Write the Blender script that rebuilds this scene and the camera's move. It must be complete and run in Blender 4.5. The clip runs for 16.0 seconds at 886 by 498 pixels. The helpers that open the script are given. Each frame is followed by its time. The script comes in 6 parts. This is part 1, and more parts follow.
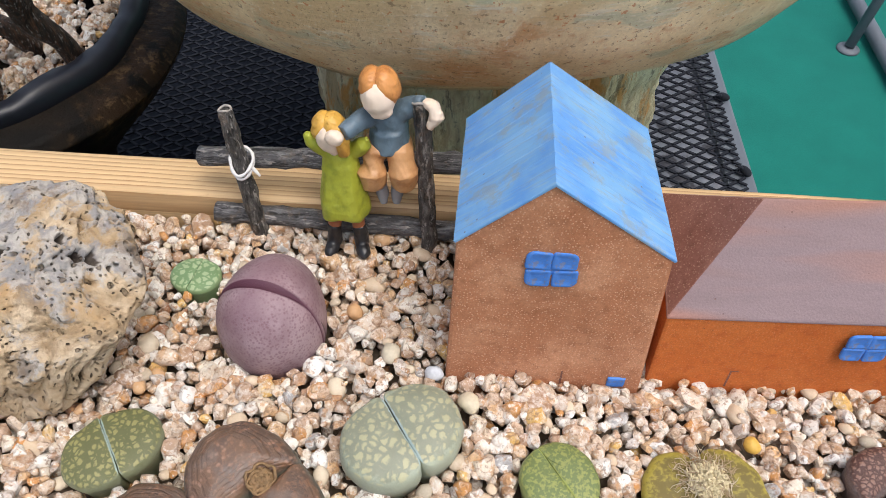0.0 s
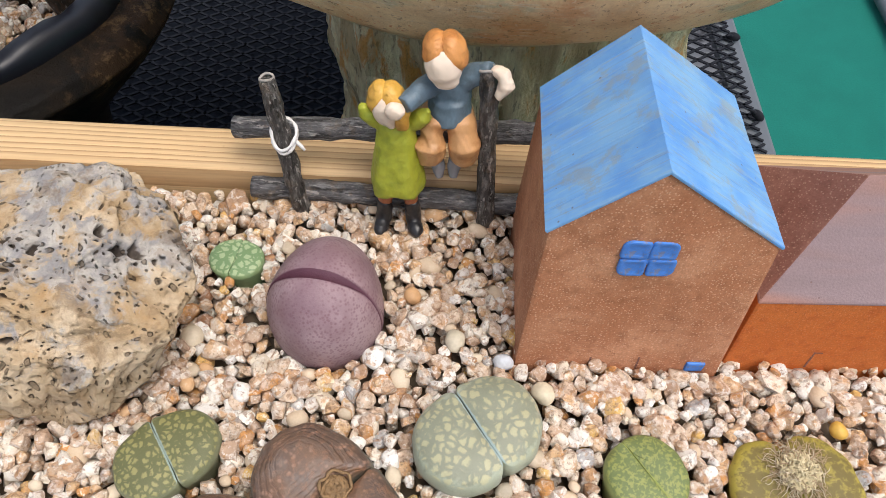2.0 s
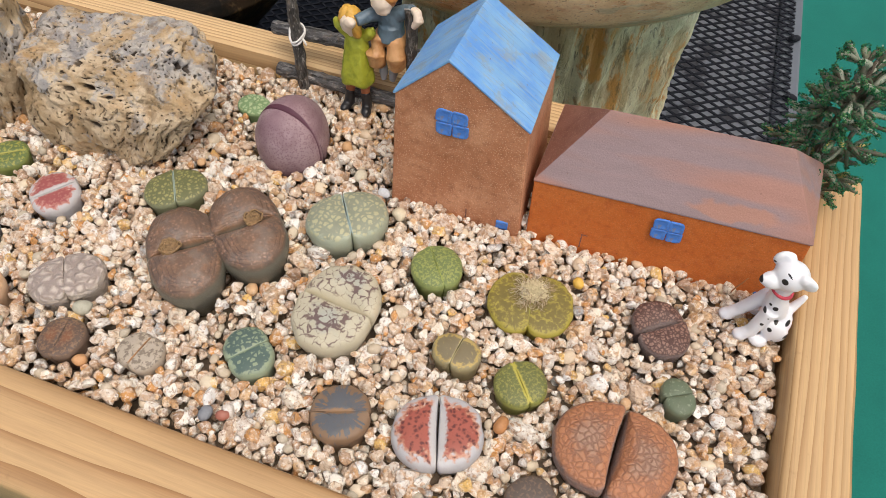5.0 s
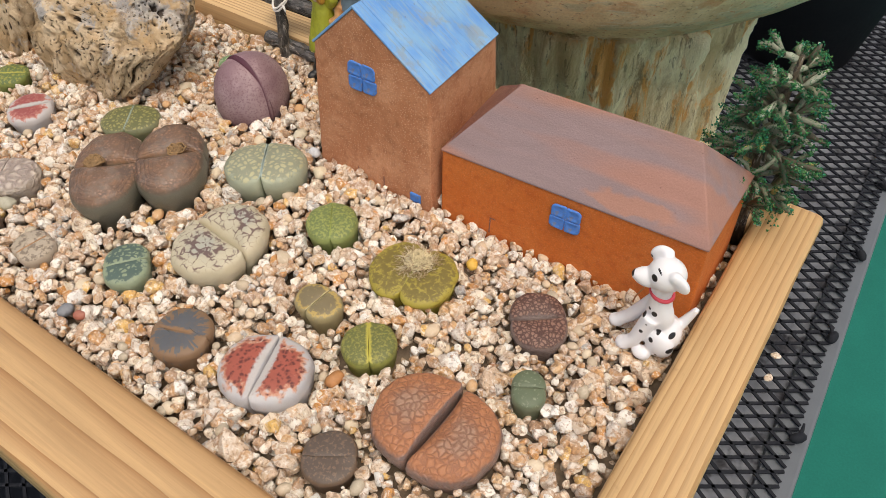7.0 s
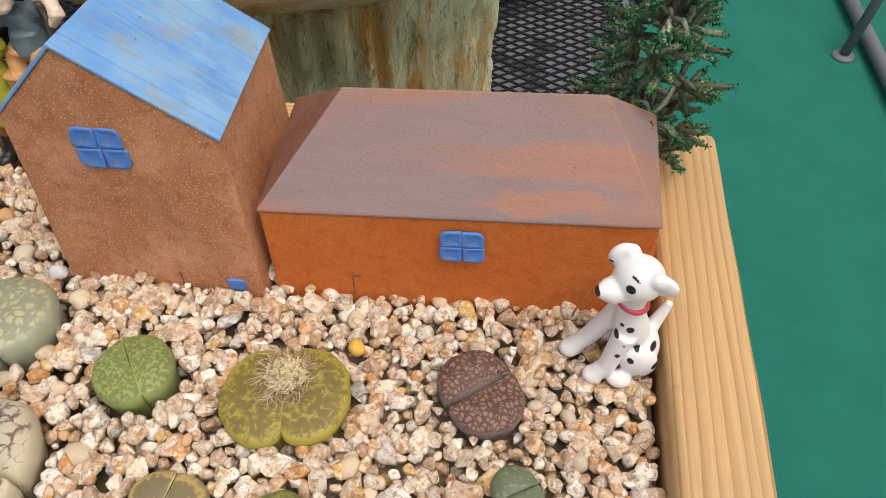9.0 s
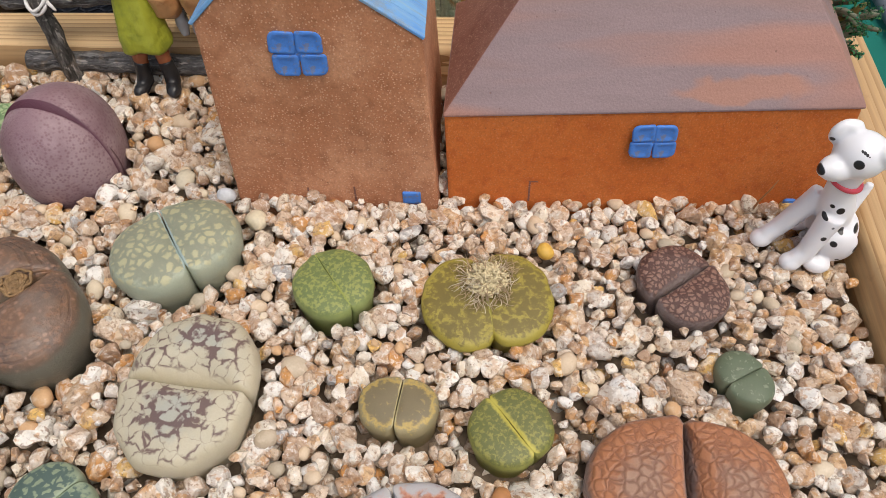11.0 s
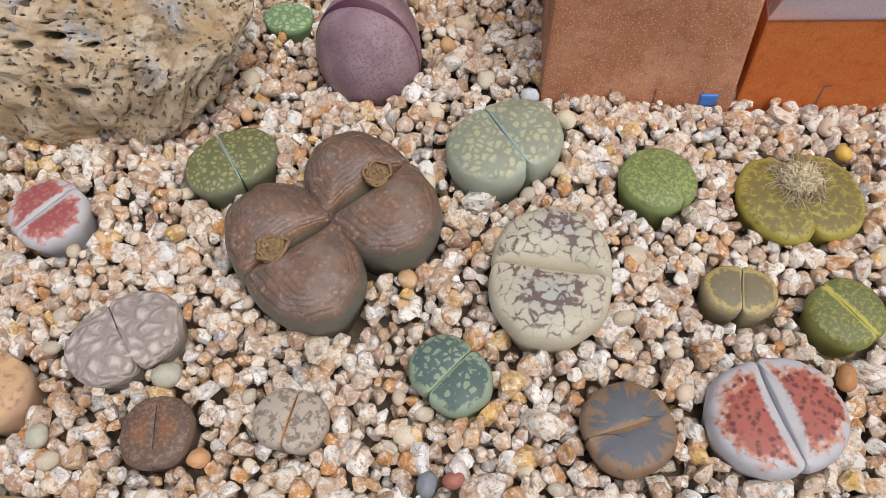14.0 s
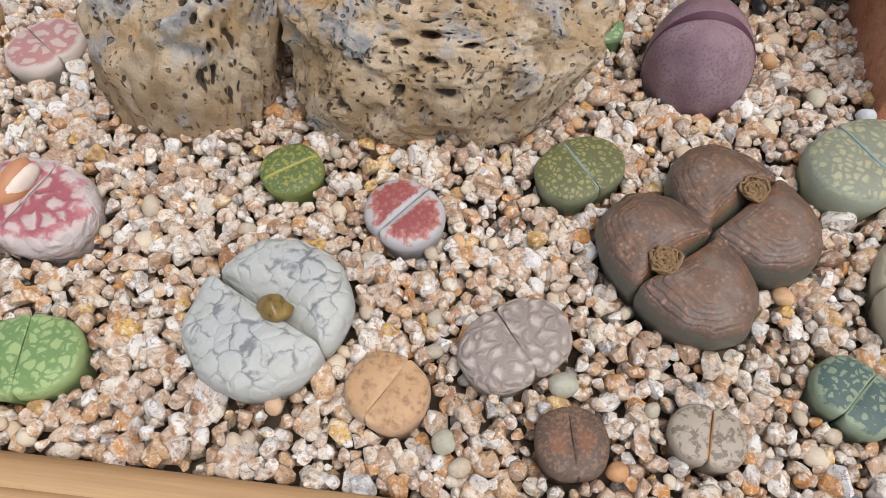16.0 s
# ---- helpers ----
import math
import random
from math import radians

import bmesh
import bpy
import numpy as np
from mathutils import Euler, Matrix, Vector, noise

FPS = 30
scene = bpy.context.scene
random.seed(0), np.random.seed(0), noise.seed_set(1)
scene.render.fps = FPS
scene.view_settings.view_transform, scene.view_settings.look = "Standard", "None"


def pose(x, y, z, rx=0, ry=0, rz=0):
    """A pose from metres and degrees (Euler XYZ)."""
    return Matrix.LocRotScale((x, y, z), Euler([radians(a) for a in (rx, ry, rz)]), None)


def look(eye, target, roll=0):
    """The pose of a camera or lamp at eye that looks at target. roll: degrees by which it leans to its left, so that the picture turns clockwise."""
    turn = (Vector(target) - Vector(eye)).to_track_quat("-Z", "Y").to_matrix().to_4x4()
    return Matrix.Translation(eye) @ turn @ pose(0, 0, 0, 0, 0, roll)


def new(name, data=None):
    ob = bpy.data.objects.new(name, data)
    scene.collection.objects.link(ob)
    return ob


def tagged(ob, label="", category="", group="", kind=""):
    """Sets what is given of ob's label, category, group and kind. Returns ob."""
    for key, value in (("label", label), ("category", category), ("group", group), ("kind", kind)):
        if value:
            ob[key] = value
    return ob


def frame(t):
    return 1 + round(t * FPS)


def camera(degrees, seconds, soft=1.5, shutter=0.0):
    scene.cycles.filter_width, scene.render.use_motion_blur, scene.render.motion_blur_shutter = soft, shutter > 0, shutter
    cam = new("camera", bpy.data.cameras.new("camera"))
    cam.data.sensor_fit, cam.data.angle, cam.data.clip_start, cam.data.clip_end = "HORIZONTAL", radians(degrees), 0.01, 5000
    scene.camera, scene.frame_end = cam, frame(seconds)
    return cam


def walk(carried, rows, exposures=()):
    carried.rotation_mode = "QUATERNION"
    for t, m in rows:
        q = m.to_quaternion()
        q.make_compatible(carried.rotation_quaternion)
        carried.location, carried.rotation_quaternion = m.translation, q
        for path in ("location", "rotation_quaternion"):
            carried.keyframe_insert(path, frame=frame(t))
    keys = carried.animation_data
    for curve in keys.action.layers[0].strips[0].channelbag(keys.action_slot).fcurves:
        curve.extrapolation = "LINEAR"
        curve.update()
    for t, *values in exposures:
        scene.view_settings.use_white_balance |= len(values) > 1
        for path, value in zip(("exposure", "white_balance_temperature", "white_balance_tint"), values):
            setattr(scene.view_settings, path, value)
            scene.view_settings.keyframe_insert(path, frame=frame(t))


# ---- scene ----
cam = camera(62.27, 16.0, soft=0.85)
PATH = [
    (0, (0.00229, -0.11197, 0.20169), (-0.00422, 0.07536, -0.03254), 0.55),
    (0.5, (-0.01322, -0.09995, 0.19815), (-0.01635, 0.08116, -0.04099), 1.13),
    (1, (-0.02285, -0.08958, 0.18931), (-0.02054, 0.08332, -0.05584), 2.19),
    (1.5, (-0.02326, -0.08849, 0.19309), (-0.02017, 0.08015, -0.05501), 2.17),
    (2, (-0.02457, -0.09186, 0.19546), (-0.02113, 0.07502, -0.05381), 2.15),
    (2.5, (-0.02853, -0.08848, 0.18572), (-0.02312, 0.07756, -0.06409), 2.85),
    (3, (-0.02306, -0.09831, 0.19961), (-0.01900, 0.06607, -0.05131), 1.96),
    (3.5, (-0.00426, -0.13357, 0.22753), (-0.00160, 0.03007, -0.02389), 1.38),
    (4, (0.01818, -0.16874, 0.26260), (0.00495, -0.00446, 0.01193), -0.89),
    (4.5, (0.06060, -0.19511, 0.27038), (0.02688, -0.02653, 0.02452), -1.12),
    (4.7, (0.07278, -0.20179, 0.26553), (0.03139, -0.03272, 0.02119), -0.25),
    (6.8, (0.18157, -0.20074, 0.23198), (0.07002, -0.03636, 0.00718), -1.15),
    (7, (0.19123, -0.18559, 0.22148), (0.07851, -0.01906, -0.00114), -2.11),
    (7.5, (0.19055, -0.15183, 0.20138), (0.09343, 0.02647, -0.01947), -3.36),
    (8, (0.16881, -0.13984, 0.18816), (0.10241, 0.04836, -0.03584), -2.08),
    (8.5, (0.14636, -0.13087, 0.18350), (0.11063, 0.06067, -0.04462), -1.54),
    (9, (0.12879, -0.12980, 0.17723), (0.10934, 0.06182, -0.05279), -1.29),
    (9.5, (0.10725, -0.13538, 0.16915), (0.09178, 0.05607, -0.06131), -1.62),
    (9.7, (0.09962, -0.13742, 0.16815), (0.08720, 0.05433, -0.06223), -0.89),
    (11.8, (0.05996, -0.14451, 0.16532), (0.04763, 0.01531, -0.08827), -4.29),
    (12, (0.05689, -0.14289, 0.16357), (0.04593, 0.01177, -0.09325), -3.86),
    (12.5, (0.04204, -0.14751, 0.16808), (0.03039, 0.00084, -0.09242), -4.04),
    (13, (0.01782, -0.15591, 0.17732), (0.00326, -0.00992, -0.08436), -4.50),
    (13.5, (0.00276, -0.15540, 0.17627), (-0.01304, -0.00926, -0.08525), -4.41),
    (14, (-0.01777, -0.15945, 0.17948), (-0.03401, -0.01094, -0.08067), -4.10),
    (14.5, (-0.05687, -0.16651, 0.18191), (-0.07432, -0.01638, -0.07724), -4.18),
    (15, (-0.09104, -0.16688, 0.18146), (-0.10734, -0.01574, -0.07717), -2.87),
    (15.5, (-0.10809, -0.16372, 0.17952), (-0.12487, -0.01128, -0.07832), -2.08),
    (16, (-0.12198, -0.16488, 0.17902), (-0.13746, -0.01218, -0.07875), -1.19),
]
walk(cam, [(t, look(eye, target, roll)) for t, eye, target, roll in PATH],
     [(0, 0.28, 6300, 10), (2.5, 0.29, 6500, 10), (3.5, 0.38, 6650, 10), (4.5, 0.13, 6750, 10), (7.5, 0.04, 7200, 10), (9, 0.07, 7200, 10), (12, -0.07, 6450, 10), (16, -0.07, 6250, 10)])

# ---------------------------------------------------------------- light
SUN_DIR = Vector((0.27, -0.20, 1.0)).normalized()
world = bpy.data.worlds.new("sky")
scene.world = world
world.use_nodes = True
wn = world.node_tree
sky = wn.nodes.new("ShaderNodeTexSky")
sky.sky_type = "NISHITA"
sky.sun_disc = False
sky.sun_elevation = math.asin(SUN_DIR.z)
sky.sun_rotation = math.atan2(SUN_DIR.x, SUN_DIR.y)
sky.air_density, sky.dust_density, sky.ozone_density = 1.0, 4.0, 1.0
haze = wn.nodes.new("ShaderNodeHueSaturation")       # a hazy sky, less blue than a clear one
haze.inputs["Saturation"].default_value = 0.65
wn.links.new(sky.outputs["Color"], haze.inputs["Color"])
wn.links.new(haze.outputs["Color"], wn.nodes["Background"].inputs["Color"])
wn.nodes["Background"].inputs["Strength"].default_value = 0.17
sun = new("sun", bpy.data.lights.new("sun", "SUN"))
sun.data.energy, sun.data.angle, sun.data.color = 1.50, radians(38), (1.0, 0.925, 0.83)
sun.matrix_world = look(SUN_DIR * 3, (0, 0, 0))


# ---------------------------------------------------------------- materials
class Nodes:
    """Short forms for building a node material."""

    def __init__(self, name, rough=0.6, metal=0.0, spec=0.5):
        self.mat = bpy.data.materials.new(name)
        self.mat.use_nodes = True
        self.tree = self.mat.node_tree
        self.bsdf = self.tree.nodes["Principled BSDF"]
        self.bsdf.inputs["Roughness"].default_value = rough
        self.bsdf.inputs["Metallic"].default_value = metal
        self.bsdf.inputs["Specular IOR Level"].default_value = spec

    def put(self, socket, value):
        if isinstance(value, bpy.types.NodeSocket):
            self.tree.links.new(value, socket)
        elif isinstance(value, (tuple, list)) and len(value) == 3 and socket.type == "RGBA":
            socket.default_value = (*value, 1)
        else:
            socket.default_value = value

    def node(self, kind, **values):
        n = self.tree.nodes.new("ShaderNode" + kind)
        for key, value in values.items():
            self.put(n.inputs[key], value)
        return n

    def coords(self, kind="Object"):
        return self.node("TexCoord").outputs[kind]

    def stretch(self, vec, scale=(1, 1, 1), loc=(0, 0, 0), rot=(0, 0, 0)):
        return self.node("Mapping", Vector=vec, Scale=scale, Location=loc, Rotation=rot).outputs[0]

    def noise(self, vec, scale, detail=3.0, rough=0.55, distort=0.0):
        return self.node("TexNoise", Vector=vec, Scale=scale, Detail=detail, Roughness=rough, Distortion=distort).outputs["Fac"]

    def noise_vec(self, vec, scale, amount):
        n = self.node("TexNoise", Vector=vec, Scale=scale, Detail=2.0).outputs["Color"]
        centred = self.vmath("SUBTRACT", n, (0.5, 0.5, 0.5))
        return self.vmath("ADD", vec, self.vscale(centred, amount))

    def voronoi(self, vec, scale, feature="F1", rand=1.0):
        n = self.node("TexVoronoi", Vector=vec, Scale=scale, Randomness=rand)
        n.feature = feature
        return n.outputs["Distance"]

    def math(self, op, a, b=0.0, c=0.0):
        n = self.tree.nodes.new("ShaderNodeMath")
        n.operation = op
        for k, v in enumerate((a, b, c)):
            self.put(n.inputs[k], v)
        return n.outputs[0]

    def vmath(self, op, a, b=(0, 0, 0)):
        n = self.tree.nodes.new("ShaderNodeVectorMath")
        n.operation = op
        self.put(n.inputs[0], a)
        self.put(n.inputs[1], b)
        return n.outputs["Value" if op in ("DISTANCE", "LENGTH", "DOT_PRODUCT") else "Vector"]

    def vscale(self, a, k):
        n = self.tree.nodes.new("ShaderNodeVectorMath")
        n.operation = "SCALE"
        self.put(n.inputs[0], a)
        self.put(n.inputs["Scale"], k)
        return n.outputs["Vector"]

    def step(self, value, low, high):
        n = self.node("MapRange", Value=value)
        n.interpolation_type = "SMOOTHSTEP"
        for key, v in (("From Min", low), ("From Max", high), ("To Min", 0.0), ("To Max", 1.0)):
            self.put(n.inputs[key], v)
        return n.outputs[0]

    def mix(self, fac, a, b):
        n = self.tree.nodes.new("ShaderNodeMix")
        n.data_type = "RGBA"
        self.put(n.inputs[0], fac)
        self.put(n.inputs[6], a)
        self.put(n.inputs[7], b)
        return n.outputs[2]

    def ramp(self, fac, stops, mode="LINEAR"):
        n = self.node("ValToRGB", Fac=fac)
        n.color_ramp.interpolation = mode
        e = n.color_ramp.elements
        while len(e) < len(stops):
            e.new(0.5)
        for k, (p, c) in enumerate(stops):
            e[k].position, e[k].color = p, (*c, 1)
        return n.outputs["Color"]

    def attr(self, name):
        n = self.tree.nodes.new("ShaderNodeAttribute")
        n.attribute_name = name
        return n.outputs["Fac"]

    def island(self):
        return self.tree.nodes.new("ShaderNodeNewGeometry").outputs["Random Per Island"]

    def chance(self):
        return self.tree.nodes.new("ShaderNodeObjectInfo").outputs["Random"]

    def vary(self, color, value, low=0.85, high=1.12):
        n = self.node("MapRange", Value=value)
        n.inputs["To Min"].default_value, n.inputs["To Max"].default_value = low, high
        h = self.node("HueSaturation", Color=color, Value=n.outputs[0])
        return h.outputs[0]

    def bump(self, height, strength=0.3, distance=0.001):
        n = self.node("Bump", Height=height, Strength=strength, Distance=distance)
        self.put(self.bsdf.inputs["Normal"], n.outputs[0])

    def done(self, color, rough=None):
        self.put(self.bsdf.inputs["Base Color"], color)
        if rough is not None:
            self.put(self.bsdf.inputs["Roughness"], rough)
        return self.mat


def plain(name, color, rough=0.6, metal=0.0, scale=300.0, low=0.85, high=1.1, bump=0.15, spec=0.5):
    n = Nodes(name, rough, metal, spec)
    v = n.coords()
    f = n.noise(v, scale, 5.0)
    g = n.noise(v, scale * 0.12, 3.0)
    n.bump(f, bump, 0.0004)
    return n.done(n.vary(n.vary(color, f, low, high), g, 0.85, 1.15), n.math("MULTIPLY_ADD", f, 0.25, rough - 0.12))


def gravel_material(name):
    """Crushed feldspar: each stone has its own tint, clouded with a second one, some with rust or grey flecks."""
    n = Nodes(name, 0.62, spec=0.4)
    v = n.coords()
    r = n.island()
    base = n.ramp(r, [(0.0, (0.66, 0.50, 0.36)), (0.11, (0.79, 0.69, 0.55)), (0.25, (0.60, 0.43, 0.30)), (0.35, (0.87, 0.82, 0.73)), (0.47, (0.52, 0.36, 0.25)), (0.55, (0.72, 0.57, 0.43)),
                      (0.66, (0.65, 0.58, 0.51)), (0.72, (0.88, 0.85, 0.80)), (0.79, (0.68, 0.45, 0.25)), (0.845, (0.44, 0.27, 0.165)), (0.885, (0.62, 0.30, 0.095)), (0.95, (0.74, 0.47, 0.15)),
                      (0.975, (0.38, 0.19, 0.10)), (0.985, (0.42, 0.41, 0.40))], "CONSTANT")
    other = n.math("FRACT", n.math("MULTIPLY", r, 57.3))
    d = n.noise_vec(v, 420, 0.0018)
    cloud = n.step(n.noise(d, 330, 3.0, 0.55), 0.42, 0.64)
    tint = n.ramp(other, [(0.0, (0.90, 0.86, 0.79)), (0.40, (0.74, 0.60, 0.46)), (0.62, (0.60, 0.44, 0.33)), (0.80, (0.82, 0.79, 0.75)), (0.92, (0.62, 0.34, 0.14))], "CONSTANT")
    c = n.mix(n.math("MULTIPLY", cloud, 0.52), base, tint)
    rust = n.step(n.noise(n.stretch(d, loc=(3, 1, 2)), 300, 3.0, 0.60), 0.54, 0.64)
    c = n.mix(n.math("MULTIPLY", rust, 0.65), c, (0.56, 0.285, 0.10))
    fleck = n.math("MULTIPLY", n.step(n.noise(n.stretch(v, loc=(7, 5, 1)), 900, 3.0), 0.60, 0.68), n.step(other, 0.35, 0.75))
    c = n.mix(n.math("MULTIPLY", fleck, 0.60), c, (0.22, 0.16, 0.13))
    h = n.math("MULTIPLY_ADD", n.noise(v, 850, 5.0, 0.65), 1.0, n.math("MULTIPLY", fleck, -0.35))
    n.bump(h, 0.9, 0.0008)
    grit = n.noise(d, 560, 5.0, 0.7)
    c = n.mix(n.math("MULTIPLY", n.step(grit, 0.55, 0.61), 0.58), c, (0.93, 0.90, 0.85))
    c = n.mix(n.math("MULTIPLY", n.step(grit, 0.46, 0.39), 0.68), c, (0.31, 0.18, 0.105))
    return n.done(n.vary(c, n.noise(v, 1900, 3.0), 0.76, 1.08))


def wood_material(name, pitch=0.0035, wave=3.0, light=(0.52, 0.34, 0.165), dark=(0.30, 0.15, 0.055)):
    n = Nodes(name, 0.55)
    v = n.coords()
    long = n.stretch(v, scale=(0.06, 1, 1))
    bent = n.noise_vec(n.noise_vec(long, 30 * wave / 3, 0.012 * wave / 3), 140, 0.003)
    w = n.node("TexWave", Vector=bent, Scale=0.32 / pitch, Distortion=1.5, Detail=2.0)
    w.bands_direction, w.wave_profile = "Y", "SAW"
    rings = n.math("POWER", w.outputs["Fac"], 2.6)
    fibre = n.noise(n.stretch(v, scale=(0.025, 1, 1)), 1100, 4.0, 0.65)
    stain = n.noise(n.stretch(v, scale=(0.4, 1, 1)), 45, 4.0)
    c = n.mix(n.math("MULTIPLY", rings, n.math("MULTIPLY_ADD", stain, 0.8, 0.42)), light, dark)
    c = n.vary(n.vary(c, fibre, 0.66, 1.30), stain, 0.84, 1.15)
    grime = n.step(n.noise(v, 160, 5.0, 0.65), 0.62, 0.74)
    c = n.mix(n.math("MULTIPLY", grime, 0.25), c, (0.22, 0.13, 0.06))
    n.bump(n.math("MULTIPLY_ADD", rings, 0.4, fibre), 0.3, 0.0004)
    return n.done(c, n.math("MULTIPLY_ADD", fibre, 0.3, 0.42))


def clay_material(name, base, pale, dark, grit=0.55):
    n = Nodes(name, 0.75, spec=0.35)
    v = n.coords()
    cloud = n.noise(v, 55, 5.0, 0.6)
    grain = n.noise(v, 1500, 3.0)
    c = n.mix(n.step(cloud, 0.35, 0.7), base, pale)
    c = n.mix(n.math("MULTIPLY", n.step(n.noise(v, 240, 4.0), 0.5, 0.68), 0.45), c, dark)
    grog = n.math("SUBTRACT", 1.0, n.step(n.voronoi(v, 1150), 0.16, 0.36))
    c = n.mix(n.math("MULTIPLY", grog, grit), c, n.mix(0.30, pale, (0.80, 0.56, 0.40)))
    pits = n.math("SUBTRACT", 1.0, n.step(n.voronoi(n.stretch(v, loc=(2, 3, 4)), 300), 0.05, 0.10))
    c = n.mix(n.math("MULTIPLY", n.math("MULTIPLY", pits, n.step(cloud, 0.40, 0.62)), 0.55), c, (0.12, 0.05, 0.025))
    h = n.math("SUBTRACT", n.math("MULTIPLY", grain, 1.0), n.math("MULTIPLY", pits, 1.2))
    n.bump(n.math("MULTIPLY_ADD", grog, 0.4, h), 0.40, 0.0004)
    return n.done(n.vary(n.vary(c, grain, 0.68, 1.24), n.noise(v, 520, 4.0), 0.88, 1.12))


def roof_wash_material():
    """Thin purple-grey slip brushed along the roof over orange clay, bare in one long patch above the eave."""
    n = Nodes("slip_washed_clay", 0.66, spec=0.35)
    v = n.coords()
    long = n.noise_vec(n.stretch(v, scale=(0.16, 1, 1)), 60, 0.004)
    bare = n.step(n.noise(n.stretch(long, loc=(0.03, 0.02, 0)), 55, 2.0, 0.5, 0.4), 0.46, 0.68)
    blue = n.step(n.noise(n.stretch(long, loc=(0.3, 0.5, 0)), 62, 2.0, 0.5), 0.45, 0.58)
    c = n.mix(n.math("MULTIPLY", blue, 0.80), (0.345, 0.182, 0.145), (0.230, 0.185, 0.200))
    c = n.mix(n.math("MULTIPLY", bare, 0.55), c, (0.37, 0.170, 0.105))
    patch = n.vmath("LENGTH", n.stretch(n.noise_vec(v, 110, 0.006), scale=(52, 420, 0), loc=(-7.45, -3.4, 0)))
    c = n.mix(n.math("MULTIPLY", n.step(patch, 1.10, 0.70), 0.50), c, (0.46, 0.19, 0.095))
    grain = n.noise(v, 1600, 3.0)
    specks = n.math("MULTIPLY", n.math("SUBTRACT", 1.0, n.step(n.voronoi(v, 260), 0.05, 0.10)), n.step(n.noise(v, 90, 2.0), 0.45, 0.6))
    c = n.mix(n.math("MULTIPLY", specks, 0.6), c, (0.16, 0.08, 0.07))
    n.bump(n.math("MULTIPLY_ADD", specks, -1.0, grain), 0.40, 0.0004)
    return n.done(n.vary(n.vary(c, grain, 0.80, 1.14), n.noise(long, 260, 4.0), 0.86, 1.14))


def blue_paint_material():
    n = Nodes("worn_blue_paint", 0.60, spec=0.4)
    v = n.coords()
    streak = n.noise(n.stretch(v, scale=(0.22, 1.6, 0.22)), 420, 5.0, 0.65)
    cloud = n.noise(v, 55, 4.0)
    c = n.mix(n.step(cloud, 0.35, 0.65), (0.100, 0.275, 0.61), (0.180, 0.375, 0.63))
    c = n.mix(n.math("MULTIPLY", n.step(streak, 0.50, 0.66), 0.40), c, (0.30, 0.42, 0.50))
    worn = n.step(n.noise(n.stretch(v, loc=(1, 4, 2)), 85, 6.0, 0.72), 0.53, 0.63)
    c = n.mix(n.math("MULTIPLY", worn, 0.60), c, (0.25, 0.29, 0.30))
    thin = n.noise(n.stretch(v, scale=(0.09, 2.2, 0.09), loc=(3, 1, 2)), 520, 4.0, 0.6)
    c = n.mix(n.math("MULTIPLY", n.step(thin, 0.56, 0.68), 0.40), c, (0.27, 0.245, 0.19))
    dots = n.math("SUBTRACT", 1.0, n.step(n.voronoi(n.stretch(v, loc=(4, 4, 4)), 210), 0.04, 0.09))
    c = n.mix(n.math("MULTIPLY", dots, 0.7), c, (0.12, 0.07, 0.05))
    c = n.vary(c, n.chance(), 0.95, 1.05)
    n.bump(n.math("MULTIPLY_ADD", streak, 1.0, n.math("MULTIPLY", thin, 0.6)), 0.5, 0.0005)
    return n.done(c)


